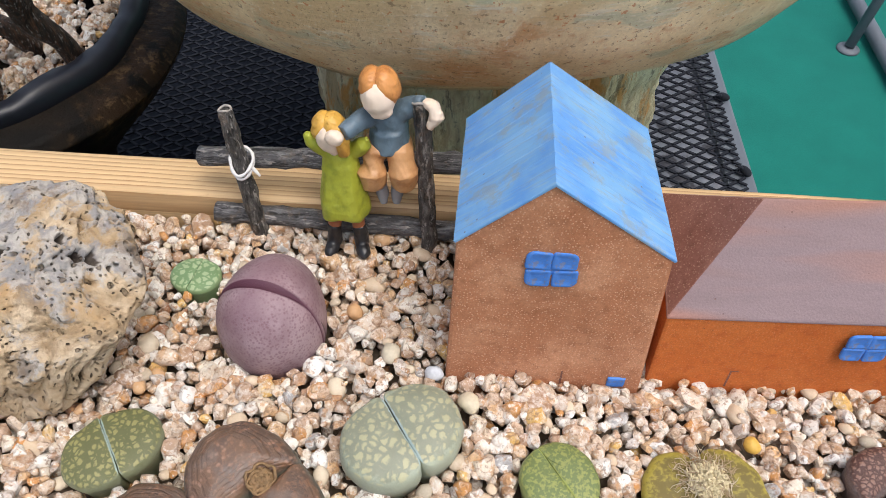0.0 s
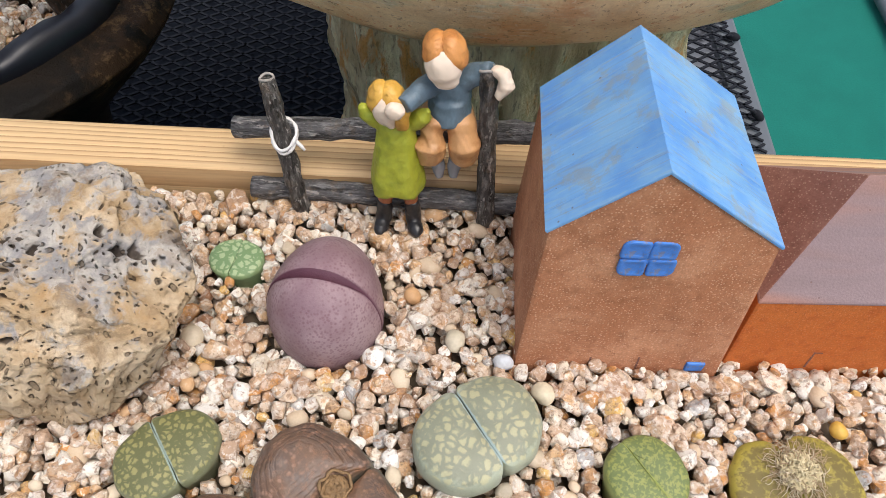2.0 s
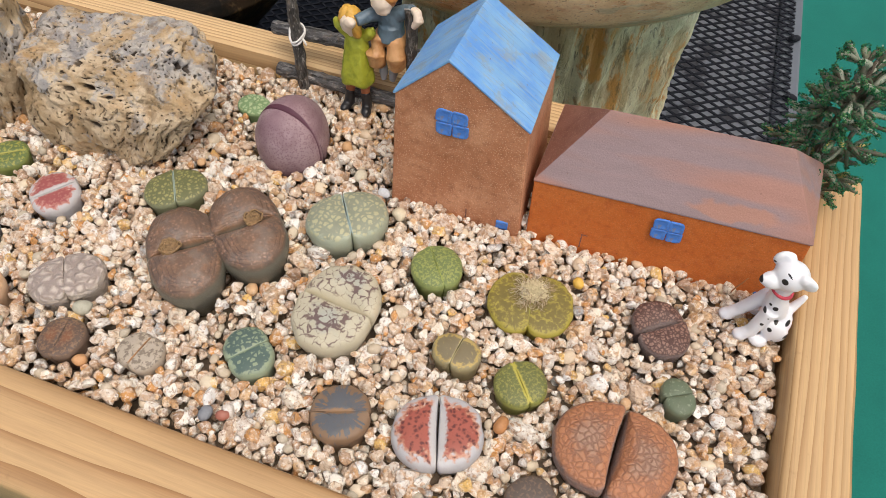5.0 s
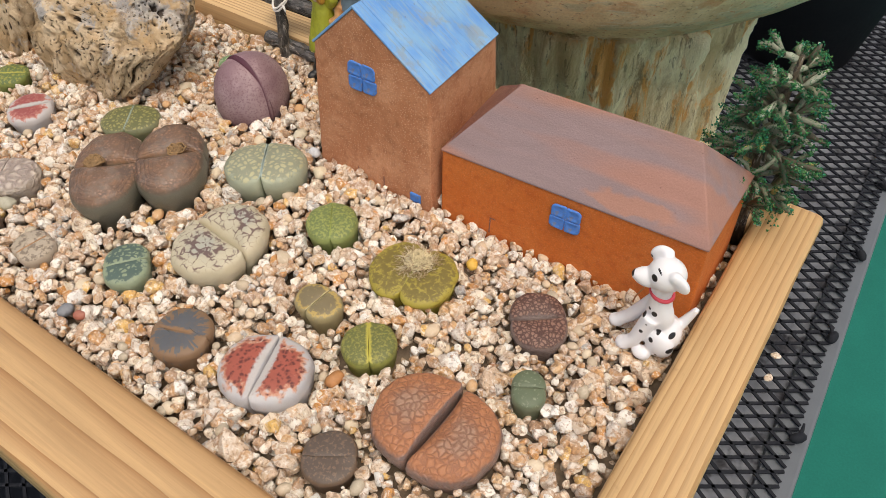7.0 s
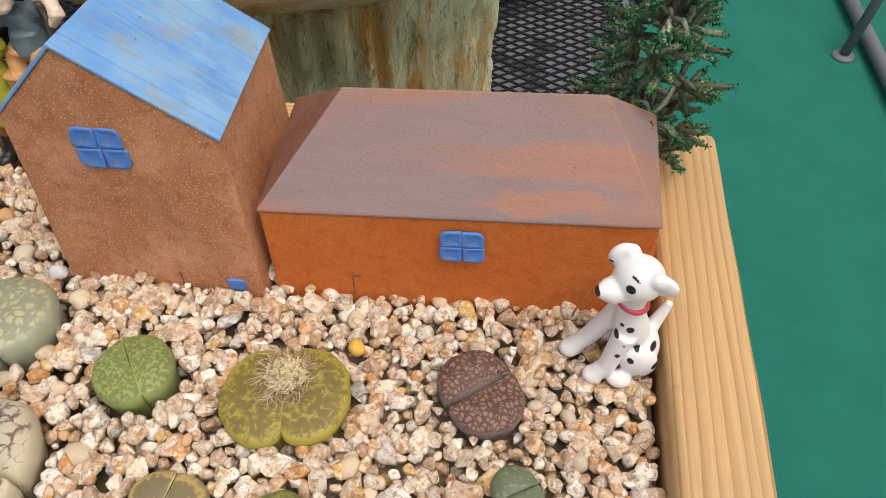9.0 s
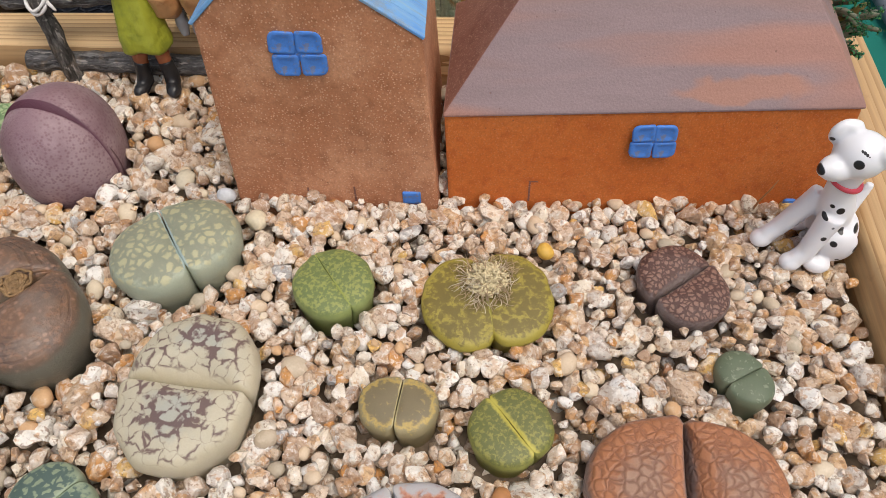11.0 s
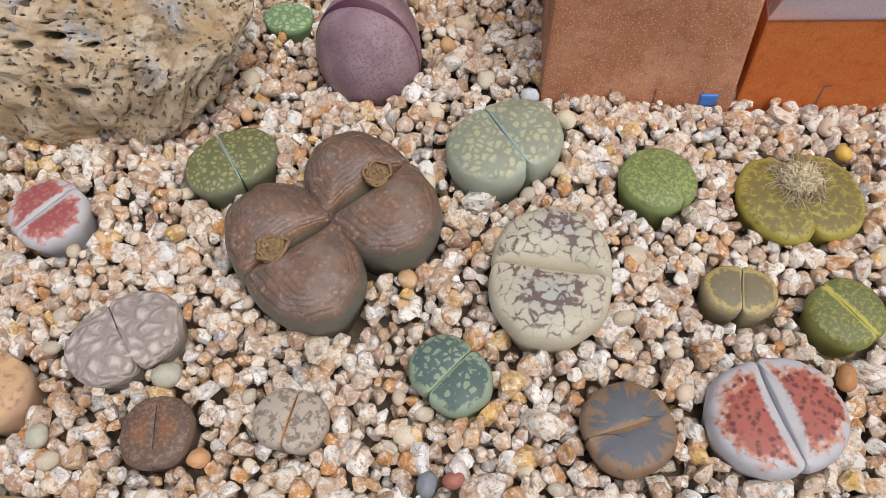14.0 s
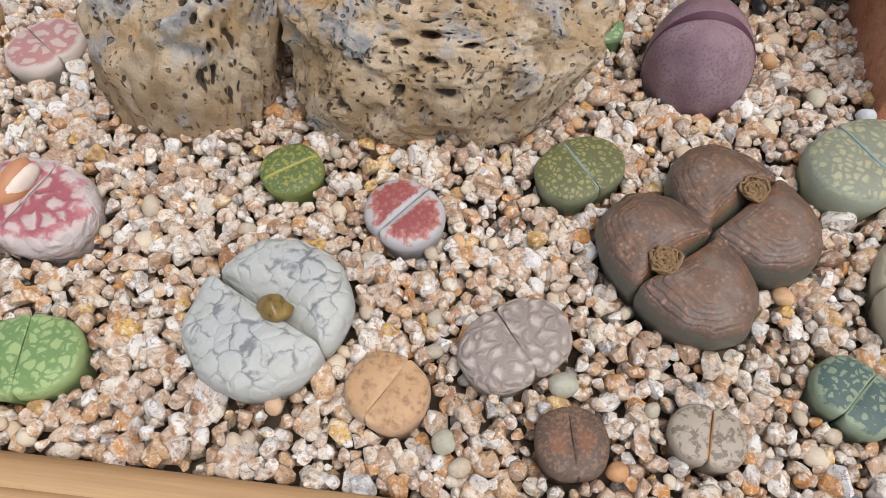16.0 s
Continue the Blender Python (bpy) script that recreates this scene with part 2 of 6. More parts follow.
def lithops_material(name, rim, top, mark, mode="blotch", cell=0.003, edge=0.2, jag=0.25, amount=0.8, low=0.5, width=0.10,
                     rough=0.5, bump=0.22, centre=None, slit=None, thin=1.0, puff=0.3, blur=0.085, fringe=None, teeth=0.0, short=0.0, soft_edge=0.08, soft_vein=1.0):
    """rim: the plain skin round the edge; top: the window in the middle; mark: blotches, round islands, tapering veins or dots on it."""
    n = Nodes(name, rough, spec=0.4)
    n.bsdf.inputs["Subsurface Weight"].default_value = 0.12
    n.bsdf.inputs["Subsurface Radius"].default_value = (1.0, 0.8, 0.5)
    n.bsdf.inputs["Subsurface Scale"].default_value = 0.0012
    v = n.coords()
    d = n.noise_vec(v, 0.7 / cell, cell * 1.0)
    d = n.noise_vec(d, 2.2 / cell, cell * (0.30 if mode == "vein" else 0.40))
    inner = n.attr("rim")
    if mode == "patch":
        wob = n.math("MULTIPLY_ADD", n.noise(v, 2.2 / cell, 3.0), 0.35, n.math("MULTIPLY", n.voronoi(d, 1.0 / cell, "SMOOTH_F1"), 0.8))
    else:
        wob = n.noise(v, 1.1 / cell, 3.0)
    reach = n.math("MULTIPLY_ADD", n.math("SUBTRACT", wob, 0.45), jag, inner)
    if teeth:
        flat = n.vmath("NORMALIZE", n.stretch(v, scale=(1, 1, 0)))
        reach = n.math("MULTIPLY_ADD", n.math("SUBTRACT", n.noise(n.noise_vec(flat, 6, 0.06), 7.0, 3.0, 0.6), 0.5), teeth, reach)
    win = n.step(reach, edge - soft_edge, edge + soft_edge)
    c = top
    if fringe:
        c = n.mix(n.step(reach, edge + 0.03, edge + 0.24), fringe, top)
    c = n.mix(win, rim, c)
    if centre:
        c = n.mix(n.step(n.math("MULTIPLY_ADD", n.math("SUBTRACT", n.noise(v, 260, 3.0), 0.5), 0.8, inner), 0.40, 0.85), c, centre)
    if mode == "vein":
        e = n.voronoi(d, 1.0 / cell, "DISTANCE_TO_EDGE")
        reach_v = n.math("MULTIPLY", n.step(n.noise(v, 1.15 / cell, 3.0), low - 0.08, low + 0.22), n.math("MULTIPLY_ADD", n.step(inner, 0.10, 0.75), width * 0.7, width * 0.62))
        m = n.step(n.math("SUBTRACT", reach_v, e), -0.045 * soft_vein, 0.085 * soft_vein)
        m = n.math("MULTIPLY", m, n.step(inner, 0.04, 0.16))
        relief = n.math("MULTIPLY_ADD", n.step(e, 0.0, 0.30), puff, n.math("MULTIPLY", m, -0.3))
    elif mode == "islands":
        e = n.voronoi(d, 1.0 / cell, "DISTANCE_TO_EDGE")
        e = n.math("MULTIPLY_ADD", n.math("SUBTRACT", n.noise(v, 2.6 / cell, 2.0), 0.5), 0.12, e)
        round_off = n.math("MULTIPLY_ADD", n.math("POWER", n.voronoi(d, 1.0 / cell), 2.0), -0.30, e)
        m = n.step(round_off, width - 0.04 - blur * 0.35, width - 0.04 + blur * 1.25)
        m = n.math("MULTIPLY", m, n.step(n.noise(n.stretch(v, loc=(3, 2, 1)), 0.8 / cell, 2.0), low - 0.05, low))
        m = n.math("MULTIPLY", m, n.step(inner, 0.03, 0.10))
        relief = n.math("MULTIPLY", n.step(e, 0.0, 0.35), puff)
    elif mode == "blotch":
        m = n.step(n.noise(d, 1.0 / cell, 3.0, 0.6), low, low + blur)
        m = n.math("MULTIPLY", m, n.step(inner, 0.02, 0.10))
        relief = n.math("MULTIPLY", m, puff)
    else:
        m = n.math("SUBTRACT", 1.0, n.step(n.voronoi(d, 1.2 / cell), 0.15, 0.56))
        m = n.math("MULTIPLY", m, win)
        relief = n.math("MULTIPLY", m, -0.15)
    c = n.mix(n.math("MULTIPLY", m, amount), c, mark)
    if slit:
        near = n.step(n.math("ADD", n.attr("slit"), n.math("MULTIPLY", n.math("SUBTRACT", n.noise(v, 700, 3.0), 0.5), 0.0012 * thin)), 0.0009 * thin, 0.0003 * thin)
        if short:
            far = n.vmath("LENGTH", n.stretch(v, scale=(1, 1, 0)))
            near = n.math("MULTIPLY", near, n.step(far, short * 1.3, short * 0.8))
        c = n.mix(n.math("MULTIPLY", near, n.step(inner, 0.0, 0.05)), c, slit)
    fine = n.noise(v, 2600, 3.0)
    soft = n.noise(v, 120, 3.0)
    dust = n.step(n.noise(v, 700, 5.0, 0.7), 0.64, 0.75)
    c = n.mix(n.math("MULTIPLY", dust, 0.10), c, (0.6, 0.52, 0.42))
    n.bump(n.math("MULTIPLY_ADD", fine, 0.12, relief), bump, 0.0008)
    return n.done(n.vary(n.vary(c, fine, 0.9, 1.08), soft, 0.86, 1.14), n.math("MULTIPLY_ADD", fine, 0.2, rough - 0.1))


def wrinkled_material():
    """Dark brown aged leaf skin with wrinkles that follow the outline, and rusty dots."""
    n = Nodes("wrinkled_brown_skin", 0.40, spec=0.5)
    v = n.coords()
    inner = n.attr("rim")
    turn = n.math("MULTIPLY_ADD", n.noise(v, 120, 3.0), 13.0, n.math("MULTIPLY", inner, 52.0))
    lines = n.math("MULTIPLY", n.step(n.math("SINE", turn), 0.0, 1.0), n.math("MULTIPLY", n.step(n.noise(n.stretch(v, loc=(2, 5, 3)), 85, 2.0), 0.36, 0.56), n.step(inner, 0.85, 0.45)))
    side = n.step(inner, 0.0, 0.12)
    c = n.mix(side, (0.125, 0.118, 0.090), n.mix(n.step(n.noise(v, 110, 4.0), 0.35, 0.65), (0.165, 0.095, 0.058), (0.110, 0.074, 0.056)))
    c = n.mix(n.math("MULTIPLY", n.math("MULTIPLY", lines, side), 0.42), c, (0.060, 0.032, 0.024))
    dots = n.math("MULTIPLY", n.math("SUBTRACT", 1.0, n.step(n.voronoi(n.noise_vec(v, 500, 0.0012), 560), 0.15, 0.45)), n.step(n.noise(v, 170, 3.0), 0.40, 0.60))
    c = n.mix(n.math("MULTIPLY", n.math("MULTIPLY", dots, side), 0.70), c, (0.36, 0.215, 0.15))
    rust = n.step(n.math("ADD", n.attr("slit"), n.math("MULTIPLY", n.noise(v, 160, 4.0), 0.006)), 0.0042, 0.0024)
    c = n.mix(n.math("MULTIPLY", n.math("MULTIPLY", rust, side), 0.42), c, (0.33, 0.145, 0.045))
    fine = n.noise(v, 1500, 4.0)
    grain = n.step(n.noise(n.noise_vec(v, 300, 0.002), 520, 5.0, 0.68), 0.50, 0.62)
    c = n.mix(n.math("MULTIPLY", n.math("MULTIPLY", grain, side), 0.42), c, (0.30, 0.150, 0.085))
    bloom = n.step(n.noise(n.stretch(v, loc=(4, 4, 9)), 95, 4.0, 0.6), 0.52, 0.66)
    c = n.mix(n.math("MULTIPLY", n.math("MULTIPLY", bloom, side), 0.35), c, (0.215, 0.185, 0.165))
    n.bump(n.math("MULTIPLY_ADD", n.math("MULTIPLY", lines, side), -0.75, n.math("MULTIPLY_ADD", grain, 0.25, n.math("MULTIPLY", fine, 0.6))), 0.40, 0.0006)
    return n.done(n.vary(c, fine, 0.85, 1.15), n.math("MULTIPLY_ADD", fine, 0.25, 0.30))


def pleiospilos_material():
    n = Nodes("purple_dotted_skin", 0.5, spec=0.4)
    v = n.coords()
    dots = n.math("SUBTRACT", 1.0, n.step(n.voronoi(v, 1000), 0.12, 0.58))
    dots = n.math("MULTIPLY", dots, n.step(n.noise(v, 60, 3.0), 0.20, 0.5))
    cloud = n.noise(v, 70, 4.0)
    c = n.mix(n.step(cloud, 0.3, 0.7), (0.22, 0.135, 0.155), (0.35, 0.25, 0.265))
    c = n.mix(n.math("MULTIPLY", dots, 0.50), c, (0.14, 0.05, 0.07))
    inside = n.attr("rim")
    c = n.mix(inside, c, (0.10, 0.035, 0.055))
    fine = n.noise(v, 2400, 3.0)
    n.bump(n.math("MULTIPLY_ADD", dots, -0.6, fine), 0.25, 0.0004)
    return n.done(n.vary(c, fine, 0.88, 1.1))


def lava_material():
    """Cream-tan lava with grey weathering, ochre hollows and open pores; shade in pores and folds is coloured in."""
    n = Nodes("porous_lava_rock", 0.85, spec=0.25)
    v = n.coords()
    d = n.noise_vec(v, 80, 0.01)
    tan = n.mix(n.step(n.noise(d, 75, 5.0), 0.38, 0.62), (0.39, 0.275, 0.155), (0.56, 0.44, 0.30))
    ochre = n.step(n.noise(n.stretch(v, loc=(4, 1, 0)), 60, 5.0, 0.6), 0.52, 0.68)
    c = n.mix(n.math("MULTIPLY", ochre, 0.75), tan, (0.42, 0.255, 0.11))
    high = n.step(n.node("SeparateXYZ", Vector=v).outputs["Z"], 0.004, 0.028)
    grey = n.step(n.math("MULTIPLY_ADD", high, 0.13, n.noise(n.stretch(d, loc=(1, 6, 2)), 60, 6.0, 0.70)), 0.565, 0.66)
    c = n.mix(n.math("MULTIPLY", grey, 0.80), c, n.mix(n.step(n.noise(v, 170, 4.0), 0.4, 0.6), (0.25, 0.26, 0.28), (0.45, 0.43, 0.40)))
    crust = n.step(n.noise(n.stretch(d, loc=(9, 3, 5)), 48, 6.0, 0.72), 0.55, 0.63)
    c = n.mix(n.math("MULTIPLY", crust, 0.55), c, (0.20, 0.135, 0.075))
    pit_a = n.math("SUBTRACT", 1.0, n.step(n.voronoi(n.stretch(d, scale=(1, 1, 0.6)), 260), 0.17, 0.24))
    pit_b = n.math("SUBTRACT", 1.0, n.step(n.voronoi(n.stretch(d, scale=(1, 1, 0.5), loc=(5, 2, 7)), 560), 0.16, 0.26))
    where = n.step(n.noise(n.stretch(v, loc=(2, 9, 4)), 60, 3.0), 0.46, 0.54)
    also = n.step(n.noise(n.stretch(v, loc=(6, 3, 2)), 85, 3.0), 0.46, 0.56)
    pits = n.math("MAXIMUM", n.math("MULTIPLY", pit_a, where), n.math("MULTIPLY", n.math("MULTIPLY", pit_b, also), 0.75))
    # dark colour for the shade inside the pores and the modelled holes
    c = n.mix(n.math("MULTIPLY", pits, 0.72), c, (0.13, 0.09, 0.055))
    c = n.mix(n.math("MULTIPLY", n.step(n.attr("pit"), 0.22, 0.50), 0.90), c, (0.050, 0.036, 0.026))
    fine = n.noise(v, 1100, 4.0, 0.65)
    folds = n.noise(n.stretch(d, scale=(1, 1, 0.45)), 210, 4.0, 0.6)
    # the creases between folds are shaded by colour as well
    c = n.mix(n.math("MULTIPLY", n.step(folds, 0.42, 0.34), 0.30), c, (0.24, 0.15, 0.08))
    n.bump(n.math("MULTIPLY_ADD", pits, -3.0, n.math("MULTIPLY_ADD", folds, 0.9, n.math("MULTIPLY", fine, 0.45))), 1.0, 0.0013)
    return n.done(n.vary(n.vary(c, fine, 0.82, 1.15), folds, 0.88, 1.10))


def bark_material(name, base, pale, grain=(1, 1, 0.25)):
    """Dark painted bark: pale streaks along the twig, black fissures and a few light flakes."""
    n = Nodes(name, 0.6, spec=0.45)
    v = n.coords()
    d = n.noise_vec(v, 300, 0.0010)
    long = n.stretch(d, scale=grain)
    streak = n.noise(long, 620, 5.0, 0.70)
    ridges = n.noise(n.stretch(long, loc=(3, 5, 1)), 480, 4.0, 0.62)
    c = n.mix(n.step(streak, 0.44, 0.68), base, pale)
    c = n.mix(n.math("MULTIPLY", n.step(ridges, 0.46, 0.38), 0.85), c, (0.012, 0.011, 0.010))
    flake = n.step(n.noise(n.stretch(long, loc=(7, 2, 4)), 900, 4.0, 0.6), 0.58, 0.65)
    c = n.mix(n.math("MULTIPLY", flake, 0.75), c, (0.42, 0.39, 0.36))
    c = n.mix(n.math("MULTIPLY", n.step(n.noise(v, 200, 4.0), 0.56, 0.66), 0.40), c, (0.17, 0.12, 0.08))
    n.bump(n.math("MULTIPLY_ADD", ridges, 1.6, streak), 1.0, 0.0016)
    return n.done(n.vary(c, n.noise(v, 110, 3.0), 0.7, 1.3), n.math("MULTIPLY_ADD", streak, 0.5, 0.28))


def felt_material():
    n = Nodes("green_felt", 0.9, spec=0.2)
    v = n.coords()
    f = n.noise(v, 260, 4.0)
    g = n.noise(v, 9, 4.0)
    n.bump(f, 0.4, 0.002)
    return n.done(n.vary(n.vary((0.0088, 0.140, 0.110), f, 0.8, 1.2), g, 0.8, 1.2))


def spotted_material(name, spots):
    """White toy plastic with painted spots: (x, y, z, radius, colour)."""
    n = Nodes(name, 0.3, spec=0.5)
    n.bsdf.inputs["Subsurface Weight"].default_value = 0.25
    n.bsdf.inputs["Subsurface Radius"].default_value = (1.0, 0.9, 0.8)
    n.bsdf.inputs["Subsurface Scale"].default_value = 0.002
    v = n.coords()
    c = (0.74, 0.74, 0.765)
    deep = n.vmath("MULTIPLY", v, (1, 0.4, 1))
    for x, y, z, r, colour in spots:
        c = n.mix(n.step(n.vmath("DISTANCE", deep, (x, 0.4 * y, z)), r * 1.12, r * 0.9), c, colour)
    return n.done(c)


M_GRAVEL = gravel_material("feldspar_gravel")
M_BED = plain("dark_gritty_soil", (0.15, 0.11, 0.075), 0.9, scale=900, low=0.5, high=1.5, bump=0.6)
M_RAIL = wood_material("pine_rail", 0.0036, 4.5, (0.53, 0.345, 0.165), (0.32, 0.165, 0.06))
M_PLANK = wood_material("pine_plank", 0.0024, 1.5, (0.66, 0.465, 0.25), (0.27, 0.125, 0.042))
M_WIDE = wood_material("pine_broad_grain", 0.010, 6.0, (0.50, 0.32, 0.155), (0.26, 0.115, 0.035))
M_CLAY = clay_material("brown_terracotta", (0.42, 0.172, 0.083), (0.57, 0.28, 0.155), (0.29, 0.108, 0.050), 0.85)
M_ORANGE = clay_material("orange_terracotta", (0.55, 0.140, 0.025), (0.59, 0.17, 0.038), (0.42, 0.088, 0.016), 0.22)
# darker copy of the clay: shade of the left roof end and door grooves as colour
M_CLAY_SHADED = clay_material("shaded_brown_clay", (0.20, 0.085, 0.062), (0.25, 0.12, 0.09), (0.14, 0.055, 0.04))
M_WASH = roof_wash_material()
M_BLUE = blue_paint_material()
n = Nodes("bright_blue_glaze", 0.60)
v = n.coords()
f = n.noise(v, 700, 4.0, 0.65)
n.bump(f, 0.3, 0.0003)
M_PANE = n.done(n.vary(n.mix(n.math("MULTIPLY", n.step(n.noise(v, 420, 5.0, 0.7), 0.53, 0.61), 0.70), (0.055, 0.200, 0.60), (0.17, 0.17, 0.20)), f, 0.7, 1.3))
M_BROWN = wrinkled_material()
M_PURPLE = pleiospilos_material()
M_LAVA = lava_material()
M_FENCE = bark_material("painted_post_bark", (0.055, 0.050, 0.046), (0.21, 0.195, 0.18))
M_BEAM = bark_material("painted_rail_bark", (0.085, 0.082, 0.084), (0.25, 0.245, 0.245), (0.2, 1, 1))
M_CUT = plain("pale_cut_wood", (0.36, 0.33, 0.30), 0.7, scale=900, low=0.5, high=1.3)
M_STRING = plain("white_string", (0.72, 0.70, 0.68), 0.7)


def stoneware_material():
    """Pale tan stoneware: rust clouds, green-grey brushed scratches and a dense peppering of dark and rusty specks."""
    n = Nodes("weathered_stoneware", 0.55, spec=0.4)
    v = n.coords()
    d = n.noise_vec(v, 40, 0.02)
    c = n.mix(n.step(n.noise(d, 30, 5.0, 0.6), 0.38, 0.62), (0.72, 0.54, 0.30), (0.92, 0.77, 0.50))
    c = n.mix(n.math("MULTIPLY", n.step(n.noise(n.stretch(d, loc=(5, 2, 1)), 45, 5.0, 0.65), 0.52, 0.66), 0.75), c, (0.66, 0.36, 0.16))
    sweep = n.noise(n.stretch(d, scale=(1, 1, 2.2), rot=(0.3, 0.6, 0.4)), 26, 5.0, 0.65)
    c = n.mix(n.math("MULTIPLY", n.step(sweep, 0.54, 0.64), 0.70), c, (0.54, 0.55, 0.38))
    scratch = n.noise(n.stretch(v, scale=(0.12, 0.12, 1), rot=(0.2, 0.7, 0.2)), 520, 4.0, 0.65)
    c = n.mix(n.math("MULTIPLY", n.math("MULTIPLY", n.step(scratch, 0.54, 0.62), n.step(sweep, 0.46, 0.56)), 0.7), c, (0.80, 0.74, 0.60))
    pepper = n.noise(n.stretch(v, loc=(2, 4, 6)), 420, 5.0, 0.7)
    c = n.mix(n.math("MULTIPLY", n.step(pepper, 0.58, 0.64), 0.62), c, (0.26, 0.15, 0.08))
    c = n.mix(n.math("MULTIPLY", n.step(pepper, 0.40, 0.33), 0.65), c, (0.90, 0.82, 0.66))
    c = n.mix(n.math("MULTIPLY", n.step(n.noise(n.stretch(v, loc=(8, 1, 3)), 330, 3.0, 0.6), 0.64, 0.70), 0.8), c, (0.62, 0.24, 0.09))
    n.bump(n.math("MULTIPLY_ADD", pepper, -0.8, n.math("MULTIPLY", scratch, 0.5)), 0.6, 0.0012)
    return n.done(n.vary(c, n.noise(v, 900, 4.0), 0.8, 1.18), n.math("MULTIPLY_ADD", pepper, 0.3, 0.38))


def stump_material():
    """Ceramic bark: cream, olive and burnt-orange runs over dark brown furrows."""
    n = Nodes("stump_glaze", 0.5, spec=0.45)
    v = n.coords()
    d = n.noise_vec(n.stretch(v, scale=(1, 1, 0.30)), 60, 0.014)
    c = n.mix(n.step(n.noise(d, 58, 5.0, 0.65), 0.40, 0.60), (0.64, 0.47, 0.26), (0.95, 0.82, 0.56))
    c = n.mix(n.math("MULTIPLY", n.step(n.noise(n.stretch(d, loc=(5, 2, 1)), 70, 5.0, 0.65), 0.52, 0.62), 0.9), c, (0.78, 0.36, 0.09))
    c = n.mix(n.math("MULTIPLY", n.step(n.noise(n.stretch(d, loc=(1, 7, 3)), 80, 5.0, 0.7), 0.56, 0.66), 0.75), c, (0.30, 0.17, 0.08))
    streak = n.noise(n.stretch(v, scale=(1, 1, 0.12)), 330, 5.0, 0.7)
    c = n.mix(n.math("MULTIPLY", n.step(streak, 0.43, 0.35), 0.65), c, (0.24, 0.14, 0.07))
    n.bump(n.math("MULTIPLY_ADD", streak, 1.0, n.noise(v, 600, 4.0)), 0.8, 0.002)
    return n.done(n.vary(c, streak, 0.75, 1.25))


def planter_material():
    """Near-black glaze that thins to mottled brown on the shoulder."""
    n = Nodes("dark_pot_glaze", 0.6, spec=0.15)
    v = n.coords()
    d = n.noise_vec(v, 30, 0.02)
    side = n.step(n.node("SeparateXYZ", Vector=v).outputs["X"], 0.085, 0.128)
    c = n.mix(n.step(n.noise(d, 25, 5.0), 0.4, 0.65), (0.006, 0.005, 0.004), (0.013, 0.009, 0.006))
    rub = n.math("MULTIPLY", side, n.step(n.noise(n.stretch(d, scale=(1, 1, 0.5)), 55, 6.0, 0.7), 0.40, 0.60))
    c = n.mix(n.math("MULTIPLY", rub, 0.75), c, n.mix(n.step(n.noise(v, 160, 5.0, 0.7), 0.50, 0.64), (0.045, 0.025, 0.012), (0.17, 0.10, 0.045)))
    n.bump(n.noise(v, 260, 5.0, 0.65), 0.6, 0.002)
    return n.done(c)


M_POT = stoneware_material()
M_STUMP = stump_material()
M_DARKPOT = planter_material()
M_RIM = plain("glossy_black_rim", (0.014, 0.016, 0.024), 0.42, scale=120, bump=0.4)
M_NET = plain("black_plastic_net", (0.018, 0.020, 0.026), 0.75, spec=0.12)
M_SHADE = plain("dark_bench_cloth", (0.011, 0.014, 0.021), 0.9, scale=60, spec=0.1)
n = Nodes("stained_grey_board", 0.7)
v = n.coords()
M_BOARD = n.done(n.mix(n.step(n.noise(v, 28, 4.0), 0.50, 0.60), (0.22, 0.235, 0.27), (0.05, 0.05, 0.06)))
M_GREY = plain("grey_painted_steel", (0.115, 0.13, 0.15), 0.5, scale=80)
M_FELT = felt_material()


# ---------------------------------------------------------------- mesh helpers
RNG = np.random.default_rng(7)


def mesh_from(name, verts, faces, materials, smooth=True, attrs=None, slots=None):
    me = bpy.data.meshes.new(name)
    me.from_pydata([tuple(v) for v in verts], [], [tuple(f) for f in faces])
    for m in materials if isinstance(materials, (list, tuple)) else [materials]:
        me.materials.append(m)
    if smooth:
        me.polygons.foreach_set("use_smooth", [True] * len(me.polygons))
    for key, values in (attrs or {}).items():
        a = me.attributes.new(key, "FLOAT", "POINT")
        a.data.foreach_set("value", np.asarray(values, dtype=np.float32))
    if slots is not None:
        me.polygons.foreach_set("material_index", slots)
    me.update()
    return me


def mesh_of(name, bm, materials, smooth=False):
    me = bpy.data.meshes.new(name)
    bmesh.ops.recalc_face_normals(bm, faces=bm.faces[:])
    bm.to_mesh(me)
    bm.free()
    for m in materials if isinstance(materials, (list, tuple)) else [materials]:
        me.materials.append(m)
    if smooth:
        me.polygons.foreach_set("use_smooth", [True] * len(me.polygons))
    return me


def part(name, me, parent, label="", at=None):
    """A mesh as one part under a thing or under a part."""
    ob = new(name, me)
    ob.parent = parent
    if at is not None:
        ob.matrix_local = at
    if label:
        ob["label"] = label
    return ob


def thing(name, label, category, m=None, me=None, group="", kind=""):
    ob = tagged(new(name, me), label, category, group, kind)
    if m is not None:
        ob.matrix_world = m
    return ob


def box(bm, size, at=None, bevel=0.0, segments=2):
    made = bmesh.ops.create_cube(bm, size=1.0, matrix=(at or Matrix()) @ Matrix.Diagonal((*size, 1)))
    if bevel:
        edges = list({e for v in made["verts"] for e in v.link_edges})
        bmesh.ops.bevel(bm, geom=edges, offset=bevel, segments=segments, affect="EDGES", profile=0.6)
    return bm


